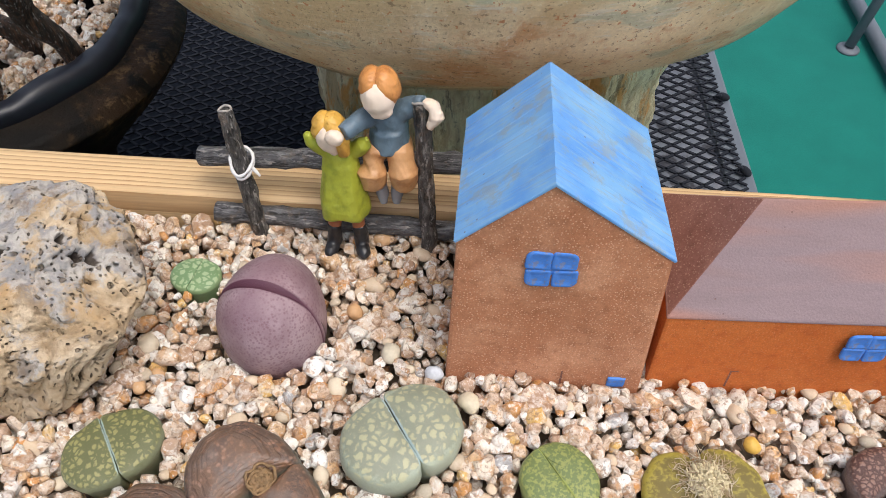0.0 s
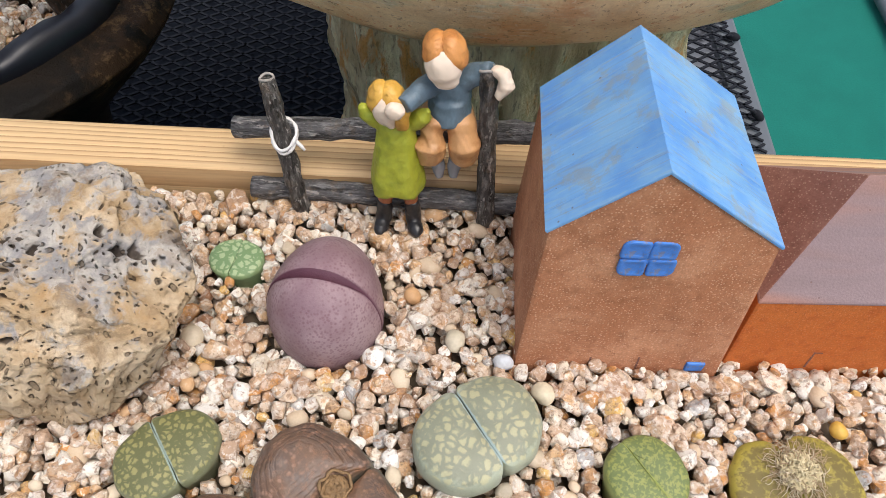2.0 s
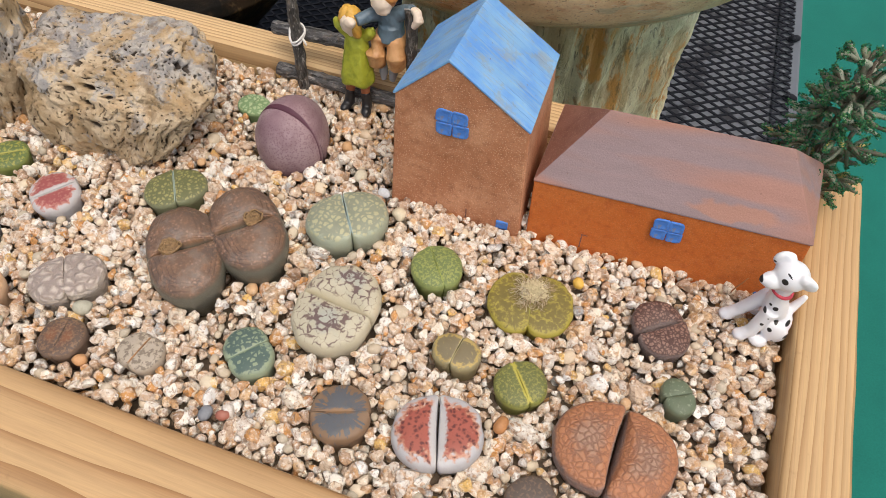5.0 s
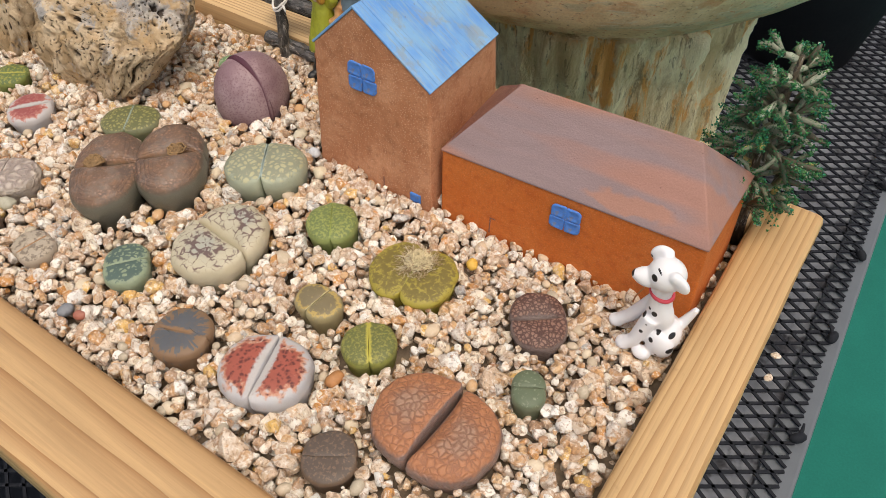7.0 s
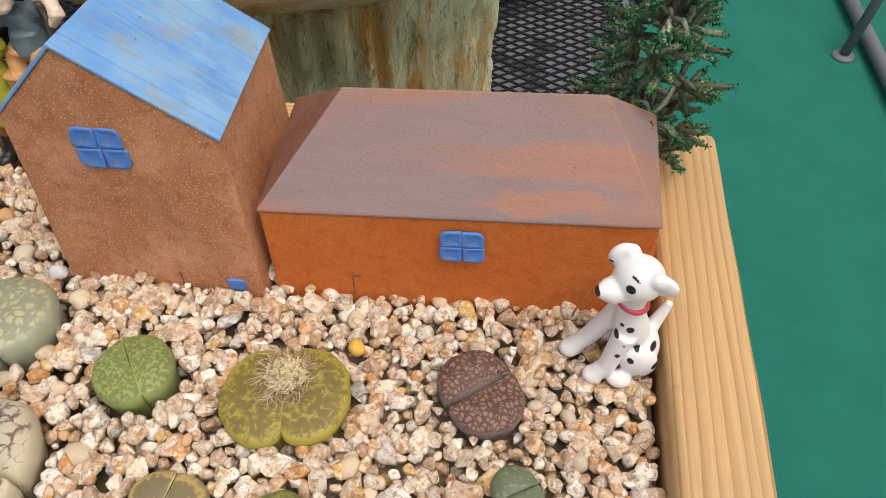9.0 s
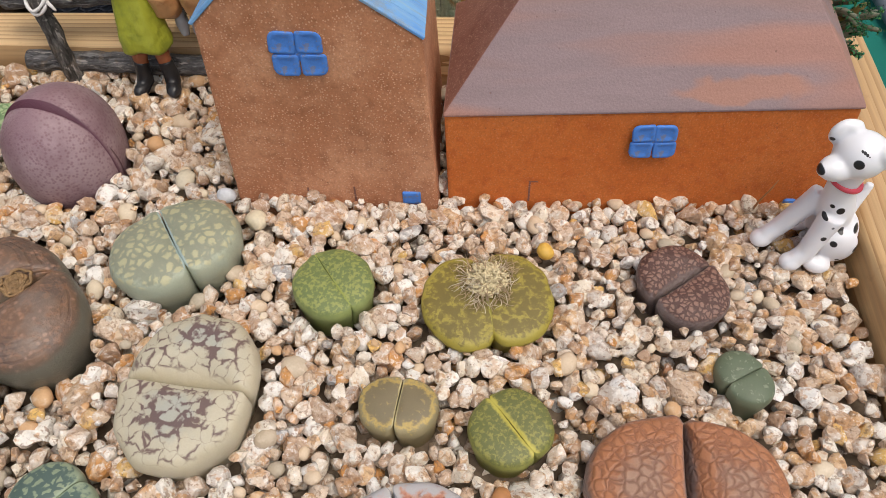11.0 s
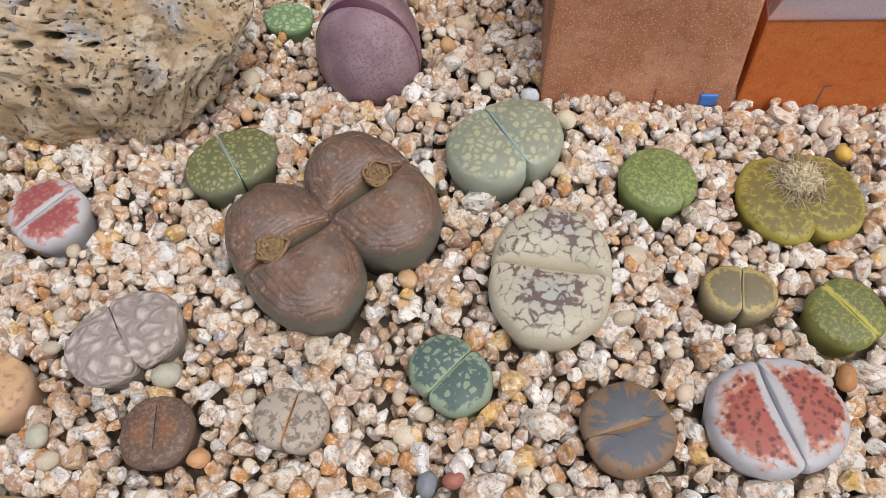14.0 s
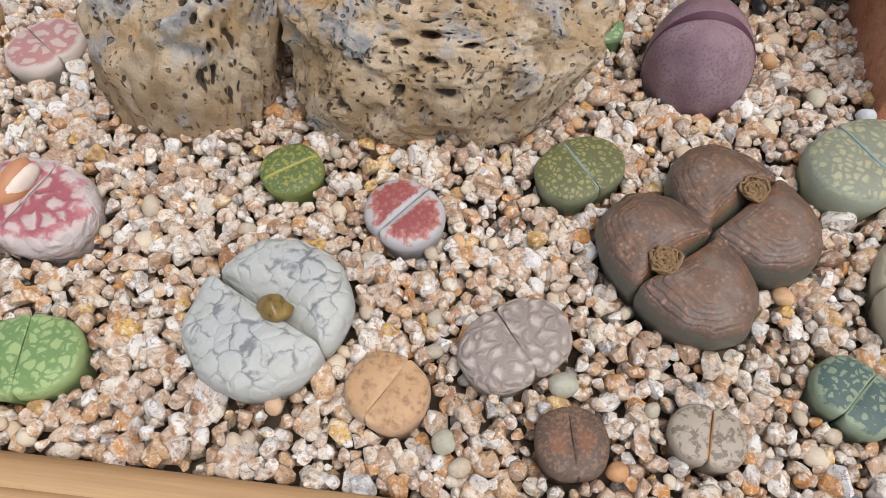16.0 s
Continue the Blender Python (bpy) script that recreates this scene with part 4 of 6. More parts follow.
sea = SKIN("sea_green_spotted", (0.235, 0.285, 0.195), (0.075, 0.115, 0.10), (0.27, 0.32, 0.20), "islands", 0.0022, 0.22, 0.8, 0.8, 0.48, 0.12, slit=(0.24, 0.30, 0.20), thin=0.8, puff=0.1)
lithops("blue-green stone plant with pale spots", -0.0253, -0.0941, 0.0190, 0.0240, 48, 0.0070, sea, gap=0.00008, seed=16, corner=0.24)
taupe = SKIN("taupe_marked", (0.37, 0.305, 0.235), (0.40, 0.335, 0.26), (0.15, 0.115, 0.085), "blotch", 0.0021, 0.1, 0.2, 0.8, 0.48, slit=(0.36, 0.18, 0.07), thin=0.5, blur=0.10, puff=-0.3)
lithops("taupe stone plant with an orange slit", -0.0641, -0.1081, 0.0161, 0.0200, 79, 0.0058, taupe, seed=17, corner=0.24)
rust = SKIN("rusty_brown_dotted", (0.155, 0.105, 0.075), (0.105, 0.068, 0.05), (0.235, 0.135, 0.075), "blotch", 0.0010, 0.08, 0.2, 0.85, 0.46, centre=(0.195, 0.082, 0.04), blur=0.16)
lithops("round rusty brown stone plant", -0.0970, -0.1124, 0.0188, 0.0191, 99, 0.0056, rust, gap=0.00002, crease=0.12, seed=18, corner=0.09)
apricot = SKIN("apricot_marked", (0.53, 0.35, 0.22), (0.52, 0.32, 0.165), (0.22, 0.115, 0.065), "blotch", 0.0024, 0.1, 0.2, 0.80, 0.45, blur=0.30, puff=-0.5)
lithops("apricot stone plant with brownish marks", -0.1429, -0.1032, 0.0204, 0.0228, 60, 0.0075, apricot, seed=19, gap=0.00002, crease=0.0)
mauve = SKIN("mauve_grooved", (0.46, 0.395, 0.335), (0.29, 0.235, 0.205), (0.58, 0.50, 0.43), "islands", 0.0040, 0.06, 0.2, 0.75, 0.0, 0.06, bump=0.55, puff=1.4, blur=0.30)
lithops("pale mauve stone plant with grooved surface", -0.1116, -0.0878, 0.0231, 0.0323, -55, 0.0080, mauve, seed=20, corner=0.24)
chalk = SKIN("chalk_cracked", (0.45, 0.455, 0.42), (0.46, 0.465, 0.425), (0.075, 0.085, 0.10), "vein", 0.0056, 0.08, 0.2, 0.66, 0.45, 0.108, bump=0.44, puff=0.8, centre=(0.44, 0.45, 0.43), soft_vein=1.0)
white = lithops("large chalk-grey stone plant with dark cracks", -0.1763, -0.0856, 0.0412, 0.0477, -31, 0.0120, chalk, gap=0.0002, face=(0.0008, 0.0075), spread=-1.5, seed=21)
red_small = SKIN("red_islands_grey", (0.44, 0.42, 0.42), (0.29, 0.075, 0.07), (0.40, 0.18, 0.15), "patch", 0.0020, 0.27, 0.7, 0.6, teeth=0.5, slit=(0.42, 0.40, 0.39), thin=1.4, fringe=(0.45, 0.20, 0.16))
lithops("small grey stone plant with rose-red windows", -0.1445, -0.0497, 0.0222, 0.0253, 50, 0.0068, red_small, gap=0.00008, face=(0.0006, 0.0006), seed=22)
gold_moss = SKIN("gold_moss", (0.18, 0.215, 0.06), (0.105, 0.145, 0.05), (0.33, 0.31, 0.07), "blotch", 0.0014, 0.06, 0.2, 0.80, 0.48, slit=(0.34, 0.32, 0.07), thin=0.8, blur=0.13)
lithops("small mossy green stone plant with golden streaks", -0.1801, -0.0363, 0.0194, 0.0197, 34, 0.0052, gold_moss, gap=0.00002, crease=0.12, seed=23, corner=0.09)
bright = SKIN("bright_green_islands", (0.28, 0.37, 0.15), (0.16, 0.26, 0.09), (0.35, 0.44, 0.19), "islands", 0.0030, 0.12, 0.35, 0.85, 0.0, 0.05, puff=0.5, blur=0.10)
lithops("bright green stone plant with pale islands", -0.2373, -0.1012, 0.0240, 0.0310, 97, 0.0075, bright, seed=24)
pink = SKIN("pink_red_veined", (0.53, 0.46, 0.43), (0.36, 0.105, 0.12), (0.56, 0.45, 0.42), "islands", 0.0058, 0.24, 0.9, 0.92, 0.0, 0.075, bump=0.55, puff=1.3, blur=0.14, fringe=(0.46, 0.20, 0.20))
pink_plant = lithops("pink-white stone plant with red branching windows and a bud", -0.2515, -0.0558, 0.0308, 0.0414, 70, 0.0100, pink, gap=0.0002, seed=25)
pale_pink = SKIN("pale_pink_islands", (0.50, 0.43, 0.38), (0.40, 0.20, 0.18), (0.52, 0.42, 0.37), "islands", 0.0050, 0.22, 0.4, 0.85, 0.0, 0.11, puff=0.4, blur=0.08)
lithops("pale stone plant with pink windows", -0.2725, 0.0078, 0.0235, 0.0285, -38, 0.0070, pale_pink, seed=26)
umber = SKIN("umber_rough", (0.135, 0.09, 0.06), (0.10, 0.075, 0.06), (0.20, 0.13, 0.09), "blotch", 0.0012, 0.1, 0.3, 0.7, 0.50, blur=0.14)
lithops("small dark umber stone plant", 0.0950, -0.1150, 0.0195, 0.0205, 31, 0.0045, umber, gap=0.00002, crease=0.12, seed=27, corner=0.09)

# straw tuft of the yellow plant: a dense head of short threads and long dry hairs
tuft = Pile()
for k in range(520):
    w, r = 2 * math.pi * RNG.random(), 0.0050 * math.sqrt(RNG.random())
    p = Vector((r * math.cos(w), r * math.sin(w), 0.0030 * (1 - (r / 0.0062) ** 2) * RNG.random()))
    d = Vector((RNG.normal(), RNG.normal(), 0.5 + 0.5 * RNG.random())).normalized()
    e = Vector((RNG.normal(), RNG.normal(), RNG.normal())) * 0.0004
    tuft.add(tube([p, p + d * 0.0008 + e, p + d * 0.0017], [0.00024, 0.00028, 0.00018], 4))
part("flower_head", tuft.mesh("flower_head", M_STRAW), yellow, "dry straw-coloured flower head", pose(-0.0005, -0.0035, 0.0050))
hairs = Pile()
for k in range(260):
    w = 2 * math.pi * RNG.random()
    r = 0.0020 + 0.0055 * RNG.random()
    p = Vector((r * math.cos(w), r * math.sin(w), 0.0004 + 0.0022 * RNG.random() * (1 - r / 0.009)))
    way = w + RNG.normal() * 1.1
    pts = [p]
    for s in range(4):
        way += RNG.normal() * 0.55
        pts.append(pts[-1] + Vector((0.0011 * math.cos(way), 0.0011 * math.sin(way), 0.0006 * RNG.normal() - 0.0001)))
    hairs.add(tube([Vector((q.x, q.y, max(q.z, 0.0003))) for q in pts], [0.00009, 0.00011, 0.00010, 0.00008, 0.00004], 4), k % 3 // 2)
part("dry_hairs", hairs.mesh("dry_hairs", [plain("dry_hair", (0.42, 0.31, 0.19), 0.7), plain("pale_dry_hair", (0.62, 0.54, 0.40), 0.7)]), yellow, "thin dry straw hairs", pose(-0.0005, -0.0035, 0.0052))["kind"] = "stuff"
# seed capsule in the slit of the white plant
cap = Pile().add(ball((0, 0, 0), (0.0050, 0.0036, 0.0028), 20, 12, pose(0, 0, 0, 0, 0, 100))).add(ball((0.0, 0.0, 0.0012), (0.0038, 0.0027, 0.0022), 18, 10, pose(0, 0, 0, 0, 0, 80)))
cap.v = [p + 0.0009 * noise.noise_vector(p * 380) for p in cap.v]
part("seed_capsule", cap.mesh("seed_capsule", plain("capsule_skin", (0.21, 0.135, 0.035), 0.30, scale=420, low=0.3, high=1.8, bump=0.6)), white, "shiny olive-brown seed capsule", pose(-0.0010, 0.0030, 0.0112))
# opening flower bud of the pink plant
bud = Pile()
bud.add(ball((0, 0, 0), (0.0046, 0.0070, 0.0044), 20, 12, pose(0, 0, 0, 0, 0, 0)), 1)
for k in range(5):
    w = 2 * math.pi * k / 5 + 0.4
    bud.add(ball((0.0015 * math.cos(w), 0.0012, 0.0015 * math.sin(w) + 0.0006), (0.0034, 0.0072, 0.0034), 16, 10, pose(0, 0, 0, 8 * math.sin(w), 0, -8 * math.cos(w))), k % 2)
part("flower_bud", bud.mesh("flower_bud", [plain("bud_white", (0.72, 0.60, 0.50), 0.5), plain("bud_orange", (0.50, 0.23, 0.11), 0.5)]), pink_plant, "orange and white closed bud", pose(-0.0052, 0.0010, 0.0095))


# purple split rock plant: an egg of two fat leaves with a curved cleft
def split_leaf(back):
    verts, faces, rim = [], [], []
    seg, rings = 48, 26
    rx, rz = 0.0173, 0.0218 if not back else 0.0228
    for k in range(rings + 1):
        a = -0.35 * math.pi + (0.85 * math.pi) * k / rings
        for s in range(seg + 1):
            w = math.pi * s / seg
            x, y, z = rx * math.cos(a) * math.cos(w), math.cos(a) * math.sin(w), rz * math.sin(a)
            y = y * (0.0220 if back else 0.0155)
            cleft = 0.0007 + 0.0009 * max(0.0, z / rz) - (0.10 * (x * x) / rx)
            y = max(y, 0.0) + cleft
            verts.append((x, y if back else -y + 0.0006, z))
            rim.append(1.0 if s in (0, seg) else 0.0)
    n = seg + 1
    for k in range(rings):
        for s in range(seg):
            i = k * n + s
            f = (i, i + 1, i + 1 + n, i + n)
            faces.append(f if back else f[::-1])
    # inner face of the cleft
    for k in range(rings):
        i, j = k * n, k * n + seg
        f = (i, i + n, j + n, j)
        faces.append(f if back else f[::-1])
    return mesh_from("leaf", verts, faces, M_PURPLE, True, {"rim": rim})


split = thing("split_rock_plant", "purple split-rock plant with two fat dotted leaves", "succulent", pose(-0.0565, 0.0125, 0.0035, 0, 0, -8))
part("leaf", split_leaf(False), split)
part("leaf", split_leaf(True), split)
PLANTS.append((-0.0565, 0.0165, 0.0185, 0.0185, 0))


# ---------------------------------------------------------------- rocks
def lava_rock(label, centre, size, seed, lean=(0, 0), peaks=(), level=7, taper=(0.26, 0.26), jut=0.0):
    bm = bmesh.new()
    bmesh.ops.create_icosphere(bm, subdivisions=level, radius=1.0)
    pits = []
    for v in bm.verts:
        p = v.co.copy()
        d = 1 + 0.28 * noise.noise(p * 1.1 + Vector((seed, 0, 0))) + 0.11 * noise.noise(p * 2.6 + Vector((0, seed, 3))) + 0.05 * noise.noise(p * 6 + Vector((1, 2, seed)))
        ridge = 0.030 * (1 - 2 * abs(noise.noise(p * 3.5 + Vector((seed * 2, 5, 1))))) + 0.04 * noise.noise(Vector((p.x * 6, p.y * 6, p.z * 3)) + Vector((seed, 1, 1))) + 0.022 * noise.noise(p * 12)
        q = Vector((math.copysign(abs(p.x) ** 0.8, p.x), math.copysign(abs(p.y) ** 0.8, p.y), math.copysign(abs(p.z) ** 0.75, p.z)))
        hole = noise.voronoi(Vector((p.x * 6.5, p.y * 6.5, p.z * 4)) + Vector((seed, 4, 2)) + 0.25 * noise.noise_vector(p * 5))[0][0]
        hole2 = noise.voronoi(p * 16.0 + Vector((2, seed, 7)) + 0.2 * noise.noise_vector(p * 9))[0][0]
        gate = noise.noise(p * 2.2 + Vector((9, seed, 4)))
        pit = max(0.0, 0.30 - hole) / 0.30 * (1.0 if gate > 0.0 else 0.0)
        pit2 = max(0.0, 0.27 - hole2) / 0.27 * (1.0 if gate > -0.12 else 0.12)
        cleft = abs(noise.noise(Vector((p.x * 4.2 + seed, p.y * 4.2, p.z * 1.1))))
        d -= 0.045 * max(0.0, 1 - cleft / 0.10) * (0.5 + 0.5 * noise.noise(p * 1.7 + Vector((seed, 8, 1))) + 0.2)
        hole3 = noise.voronoi(Vector((p.x * 30, p.y * 30, p.z * 20)) + Vector((seed, 1, 5)) + 0.3 * noise.noise_vector(p * 14))[0][0]
        pit3 = max(0.0, 0.30 - hole3) / 0.30 * (1.0 if noise.noise(p * 3.1 + Vector((4, 2, seed))) > -0.1 else 0.0)
        d += ridge + 0.012 * noise.noise(p * 17) + 0.006 * noise.noise(p * 34) - 0.16 * pit ** 0.45 - 0.085 * pit2 ** 0.45 - 0.025 * pit3 ** 0.6
        pits.append(min(1.0, pit * 1.8 + pit2 * 1.6 + pit3 * 1.2))
        up = p.z * 0.5 + 0.5
        wide = 1.06 - (taper[0] + (taper[1] - taper[0]) * min(1.0, max(0.0, p.x * 0.7 + 0.5))) * (1 - up)
        rise = sum(h * math.exp(-(((p.x - x) / w) ** 2)) for x, h, w in peaks) * max(0.0, p.z)
        v.co = Vector((q.x * size[0] * d * wide + lean[0] * p.z + jut * max(0.0, p.x) * math.exp(-(((up - 0.68) / 0.22) ** 2)), q.y * size[1] * d * (0.80 + 0.26 * up) + lean[1] * p.z, q.z * size[2] * d + rise))
    bm.normal_update()
    me = bpy.data.meshes.new("lava_rock")
    bm.to_mesh(me)
    bm.free()
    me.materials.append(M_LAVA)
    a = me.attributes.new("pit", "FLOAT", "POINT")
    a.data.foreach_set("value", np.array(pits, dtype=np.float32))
    me.polygons.foreach_set("use_smooth", [True] * len(me.polygons))
    return thing("lava_rock", label, "rock", pose(*centre), me)


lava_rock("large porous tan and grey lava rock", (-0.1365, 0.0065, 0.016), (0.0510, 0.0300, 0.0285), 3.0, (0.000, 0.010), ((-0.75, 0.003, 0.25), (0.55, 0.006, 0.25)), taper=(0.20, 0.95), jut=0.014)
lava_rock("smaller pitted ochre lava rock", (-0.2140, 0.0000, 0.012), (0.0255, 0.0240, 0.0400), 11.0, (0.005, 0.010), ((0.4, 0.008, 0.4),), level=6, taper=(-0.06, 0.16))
ROCKS = [(-0.1480, 0.0060, 0.036, 0.028), (-0.2140, 0.0000, 0.025, 0.023)]


# ---------------------------------------------------------------- little clay houses
def pane_mesh(size, dx, dz, material):
    """A pressed petal of a pane, rounded at the window's outer corner, dished in the middle."""
    w, h = size[0] / 2, size[1] / 2
    ring = []
    for cx, cz in ((1, 1), (-1, 1), (-1, -1), (1, -1)):
        outer = cx * dx > 0 and cz * dz > 0
        r = (0.75 if outer else 0.30) * min(w, h)
        for k in range(7):
            a = math.atan2(cz, cx) - math.pi / 4 + math.pi / 2 * k / 6
            ring.append((cx * (w - r) + r * math.cos(a), cz * (h - r) + r * math.sin(a)))
    n = len(ring)
    verts, faces = [], []
    for grow, y in ((1.0, 0.0006), (1.0, 0.0000), (0.93, -0.0002), (0.72, -0.0002), (0.58, 0.00005), (0.30, 0.0001)):
        verts += [(x * grow, y, z * grow) for x, z in ring]
    for k in range(5):
        for i in range(n):
            a, b = k * n + i, k * n + (i + 1) % n
            faces.append((a, b, b + n, a + n))
    faces.append(tuple(5 * n + i for i in range(n)))
    bm = bmesh.new()
    vs = [bm.verts.new(v) for v in verts]
    for f in faces:
        bm.faces.new([vs[i] for i in f])
    return mesh_of("pane", bm, material, True)


def window(parent, x, z, y_at, w, h, lean):
    cross = box(bmesh.new(), (w * 0.34, 0.0006, h * 0.30), None, 0.0002)
    win = part("window", mesh_of("window", cross, M_PANE), parent, "four-paned window painted bright blue", pose(x, y_at, z, lean, 0, 0))
    for dx in (-0.25, 0.25):
        for dz in (-0.25, 0.25):
            part("pane", pane_mesh((w * 0.49, h * 0.475), dx, dz, M_PANE), win, at=pose(dx * w + 0.0002 * RNG.normal(), -0.00045, dz * h, 0, 3 * RNG.normal(), 0))
    return win


tall = thing("clay_house", "tall terracotta house ornament with blue roof", "ornament house", pose(0, 0, 0))
S = -0.012                                   # sunk into the gravel
F = [(-0.001, -0.001, S), (0.0605, -0.001, S), (0.0580, 0.006, 0.0525), (0.0240, 0.0065, 0.0785), (0.0015, 0.006, 0.0575)]
B = [(0.001, 0.0555, S), (0.0600, 0.0575, S), (0.0577, 0.0587, 0.0500), (0.0258, 0.0572, 0.0740), (0.0040, 0.0557, 0.0545)]
bm = solid(F + B, [(0, 1, 2, 3, 4), (9, 8, 7, 6, 5), (0, 5, 6, 1), (1, 6, 7, 2), (2, 7, 8, 3), (3, 8, 9, 4), (4, 9, 5, 0)], 0.0012)
part("wall", mesh_of("wall", bm, M_CLAY, False), tall, "rough brown terracotta walls")


def roof_boards(parent, ridge_f, ridge_b, eave_f, eave_b, count, thick=0.0005):
    """Boards that run down the slope, side by side from front to back."""
    rf, rb, ef, eb = (Vector(p) for p in (ridge_f, ridge_b, eave_f, eave_b))
    normal = (eb - rf).cross(rb - ef).normalized()
    if normal.z < 0:
        normal = -normal
    for k in range(count):
        a, b = k / count, (k + 1) / count
        t = [rf.lerp(rb, a), rf.lerp(rb, b), ef.lerp(eb, b), ef.lerp(eb, a)]
        gap = (t[1] - t[0]).normalized() * 0.00002
        t = [t[0] + gap, t[1] - gap, t[2] - gap, t[3] + gap]
        lift = thick * (1 + 0.25 * RNG.random())
        low, high = [p - normal * 0.0004 for p in t], [p + (Vector((0, 0, lift / normal.z)) if i < 2 else normal * lift) for i, p in enumerate(t)]
        bm = solid(low + high, [(0, 1, 2, 3), (4, 5, 6, 7), (0, 1, 5, 4), (1, 2, 6, 5), (2, 3, 7, 6), (3, 0, 4, 7)], 0.00018, 1)
        part("roof_board", mesh_of("roof_board", bm, M_BLUE), parent)


rf, rb = Vector((0.0242, 0.0060, 0.0790)), Vector((0.0258, 0.0575, 0.0745))
roof_boards(tall, rf, rb, (0.0584, 0.0057, 0.0523), (0.0583, 0.0590, 0.0499), 9)
roof_boards(tall, rf, rb, (0.0011, 0.0057, 0.0573), (0.0034, 0.0560, 0.0543), 9)
lean_t = -math.degrees(math.atan2(0.007, 0.065))
window(tall, 0.0265, 0.0495, 0.0044, 0.0138, 0.0130, lean_t)
def door_outline(parent, x0, x1, z0, z1, y_at, lean):
    """The pressed outline of a door: dark strips paint the groove's shade, sides and top."""
    bm = bmesh.new()
    for w, h, x, z in ((0.0006, z1 - z0, x0, (z0 + z1) / 2), (0.0006, z1 - z0, x1, (z0 + z1) / 2), (x1 - x0 + 0.0006, 0.0006, (x0 + x1) / 2, z1)):
        box(bm, (w, 0.0005, h), pose(x, 0, z - z0))
    part("door", mesh_of("door", bm, M_CLAY_SHADED), parent, "outline of a door, groove shade painted as dark strips", pose(0, y_at, z0, lean, 0, 0))


door_outline(tall, 0.0212, 0.0352, -0.003, 0.0066, 0.0001, lean_t)
part("keyhole_patch", mesh_of("keyhole_patch", box(bmesh.new(), (0.0056, 0.0014, 0.0050), pose(0.0522, 0.0001, -0.0010), 0.0007), M_PANE), tall, "blue painted patch at the foot of the wall")

low = thing("clay_house", "long low terracotta house ornament with purple-washed hip roof", "ornament house", pose(0, 0, 0))
F = [(0.0630, 0.0030, S), (0.1755, 0.0000, S), (0.1735, 0.0040, 0.0300), (0.0625, 0.0065, 0.0255)]
B = [(0.0665, 0.0480, S), (0.1765, 0.0450, S), (0.1755, 0.0460, 0.0330), (0.0660, 0.0490, 0.0310)]
R = [(0.0860, 0.0290, 0.0530), (0.1575, 0.0285, 0.0545)]
bm = solid(F + B, [(0, 1, 2, 3), (7, 6, 5, 4), (0, 3, 7, 4), (1, 5, 6, 2), (3, 2, 6, 7), (0, 4, 5, 1)], 0.0009)
part("wall", mesh_of("wall", bm, M_ORANGE), low, "saturated orange terracotta walls")
L = [(0.0622, 0.0060, 0.0258), (0.1740, 0.0034, 0.0303), (0.1760, 0.0465, 0.0333), (0.0654, 0.0496, 0.0313)]
U = [(0.0622, 0.0061, 0.0266), (0.1740, 0.0035, 0.0311), (0.1760, 0.0465, 0.0341), (0.0654, 0.0496, 0.0321)]
bm = solid(L + U + R, [(0, 3, 2, 1), (0, 1, 5, 4), (1, 2, 6, 5), (2, 3, 7, 6), (3, 0, 4, 7), (4, 5, 9, 8), (6, 7, 8, 9), (5, 6, 9), (7, 4, 8)], 0.0005, 2)
# the left end turned to the tall house gets its shade from a darker colour
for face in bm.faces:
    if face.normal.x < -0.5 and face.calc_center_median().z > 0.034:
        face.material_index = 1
part("roof", mesh_of("roof", bm, [M_WASH, M_CLAY_SHADED]), low, "hip roof with purple-grey slip wash")
window(low, 0.1207, 0.0193, 0.0030, 0.0128, 0.0112, -7.5)
for x0, x1 in ((0.0876, 0.0955), (0.0962, 0.1040)):
    door_outline(low, x0, x1, -0.006, 0.0020, 0.0030, -6.0)
part("keyhole_patch", mesh_of("keyhole_patch", box(bmesh.new(), (0.0036, 0.0012, 0.0040), pose(0.1648, 0.0003, -0.0044), 0.0008), M_PANE), low, "blue painted patch at the foot of the wall")

# ---------------------------------------------------------------- fence
fence = thing("rustic_fence", "miniature rustic fence of dark painted twigs", "fence")


def twig(name, a, b, r0, r1, label=""):
    a, b = Vector(a), Vector(b)
    pts, rad = [], []
    for k in range(30):
        t = k / 29
        p = a.lerp(b, t)
        pts.append(p + 0.0007 * noise.noise_vector(p * 160))
        rad.append(0.92 * (r0 + (r1 - r0) * t) * (1 + 0.12 * noise.noise(p * 200) + 0.10 * noise.noise(p * 700)))
    rad[0] *= 0.93
    rad[-1] *= 0.93
    stick = Pile().add(tube(pts, rad, 18, True, 0.10))
    way = (b - a).normalized()
    if name == "post":                     # pale ring of bark round the cut top
        side = way.orthogonal().normalized()
        other = way.cross(side)
        rim = [pts[-1] + way * 0.0002 + (side * math.cos(w) + other * math.sin(w)) * rad[-1] * (0.86 + 0.08 * math.sin(3 * w + a.x * 900)) + way * 0.0004 * math.sin(2 * w) for w in np.linspace(0, 2 * math.pi, 19)]
        stick.add(tube(rim, [0.00042] * 19, 6, False), 1)
    return part(name, stick.mesh(name, [M_FENCE if name == "post" else M_BEAM, M_CUT]), fence, label)


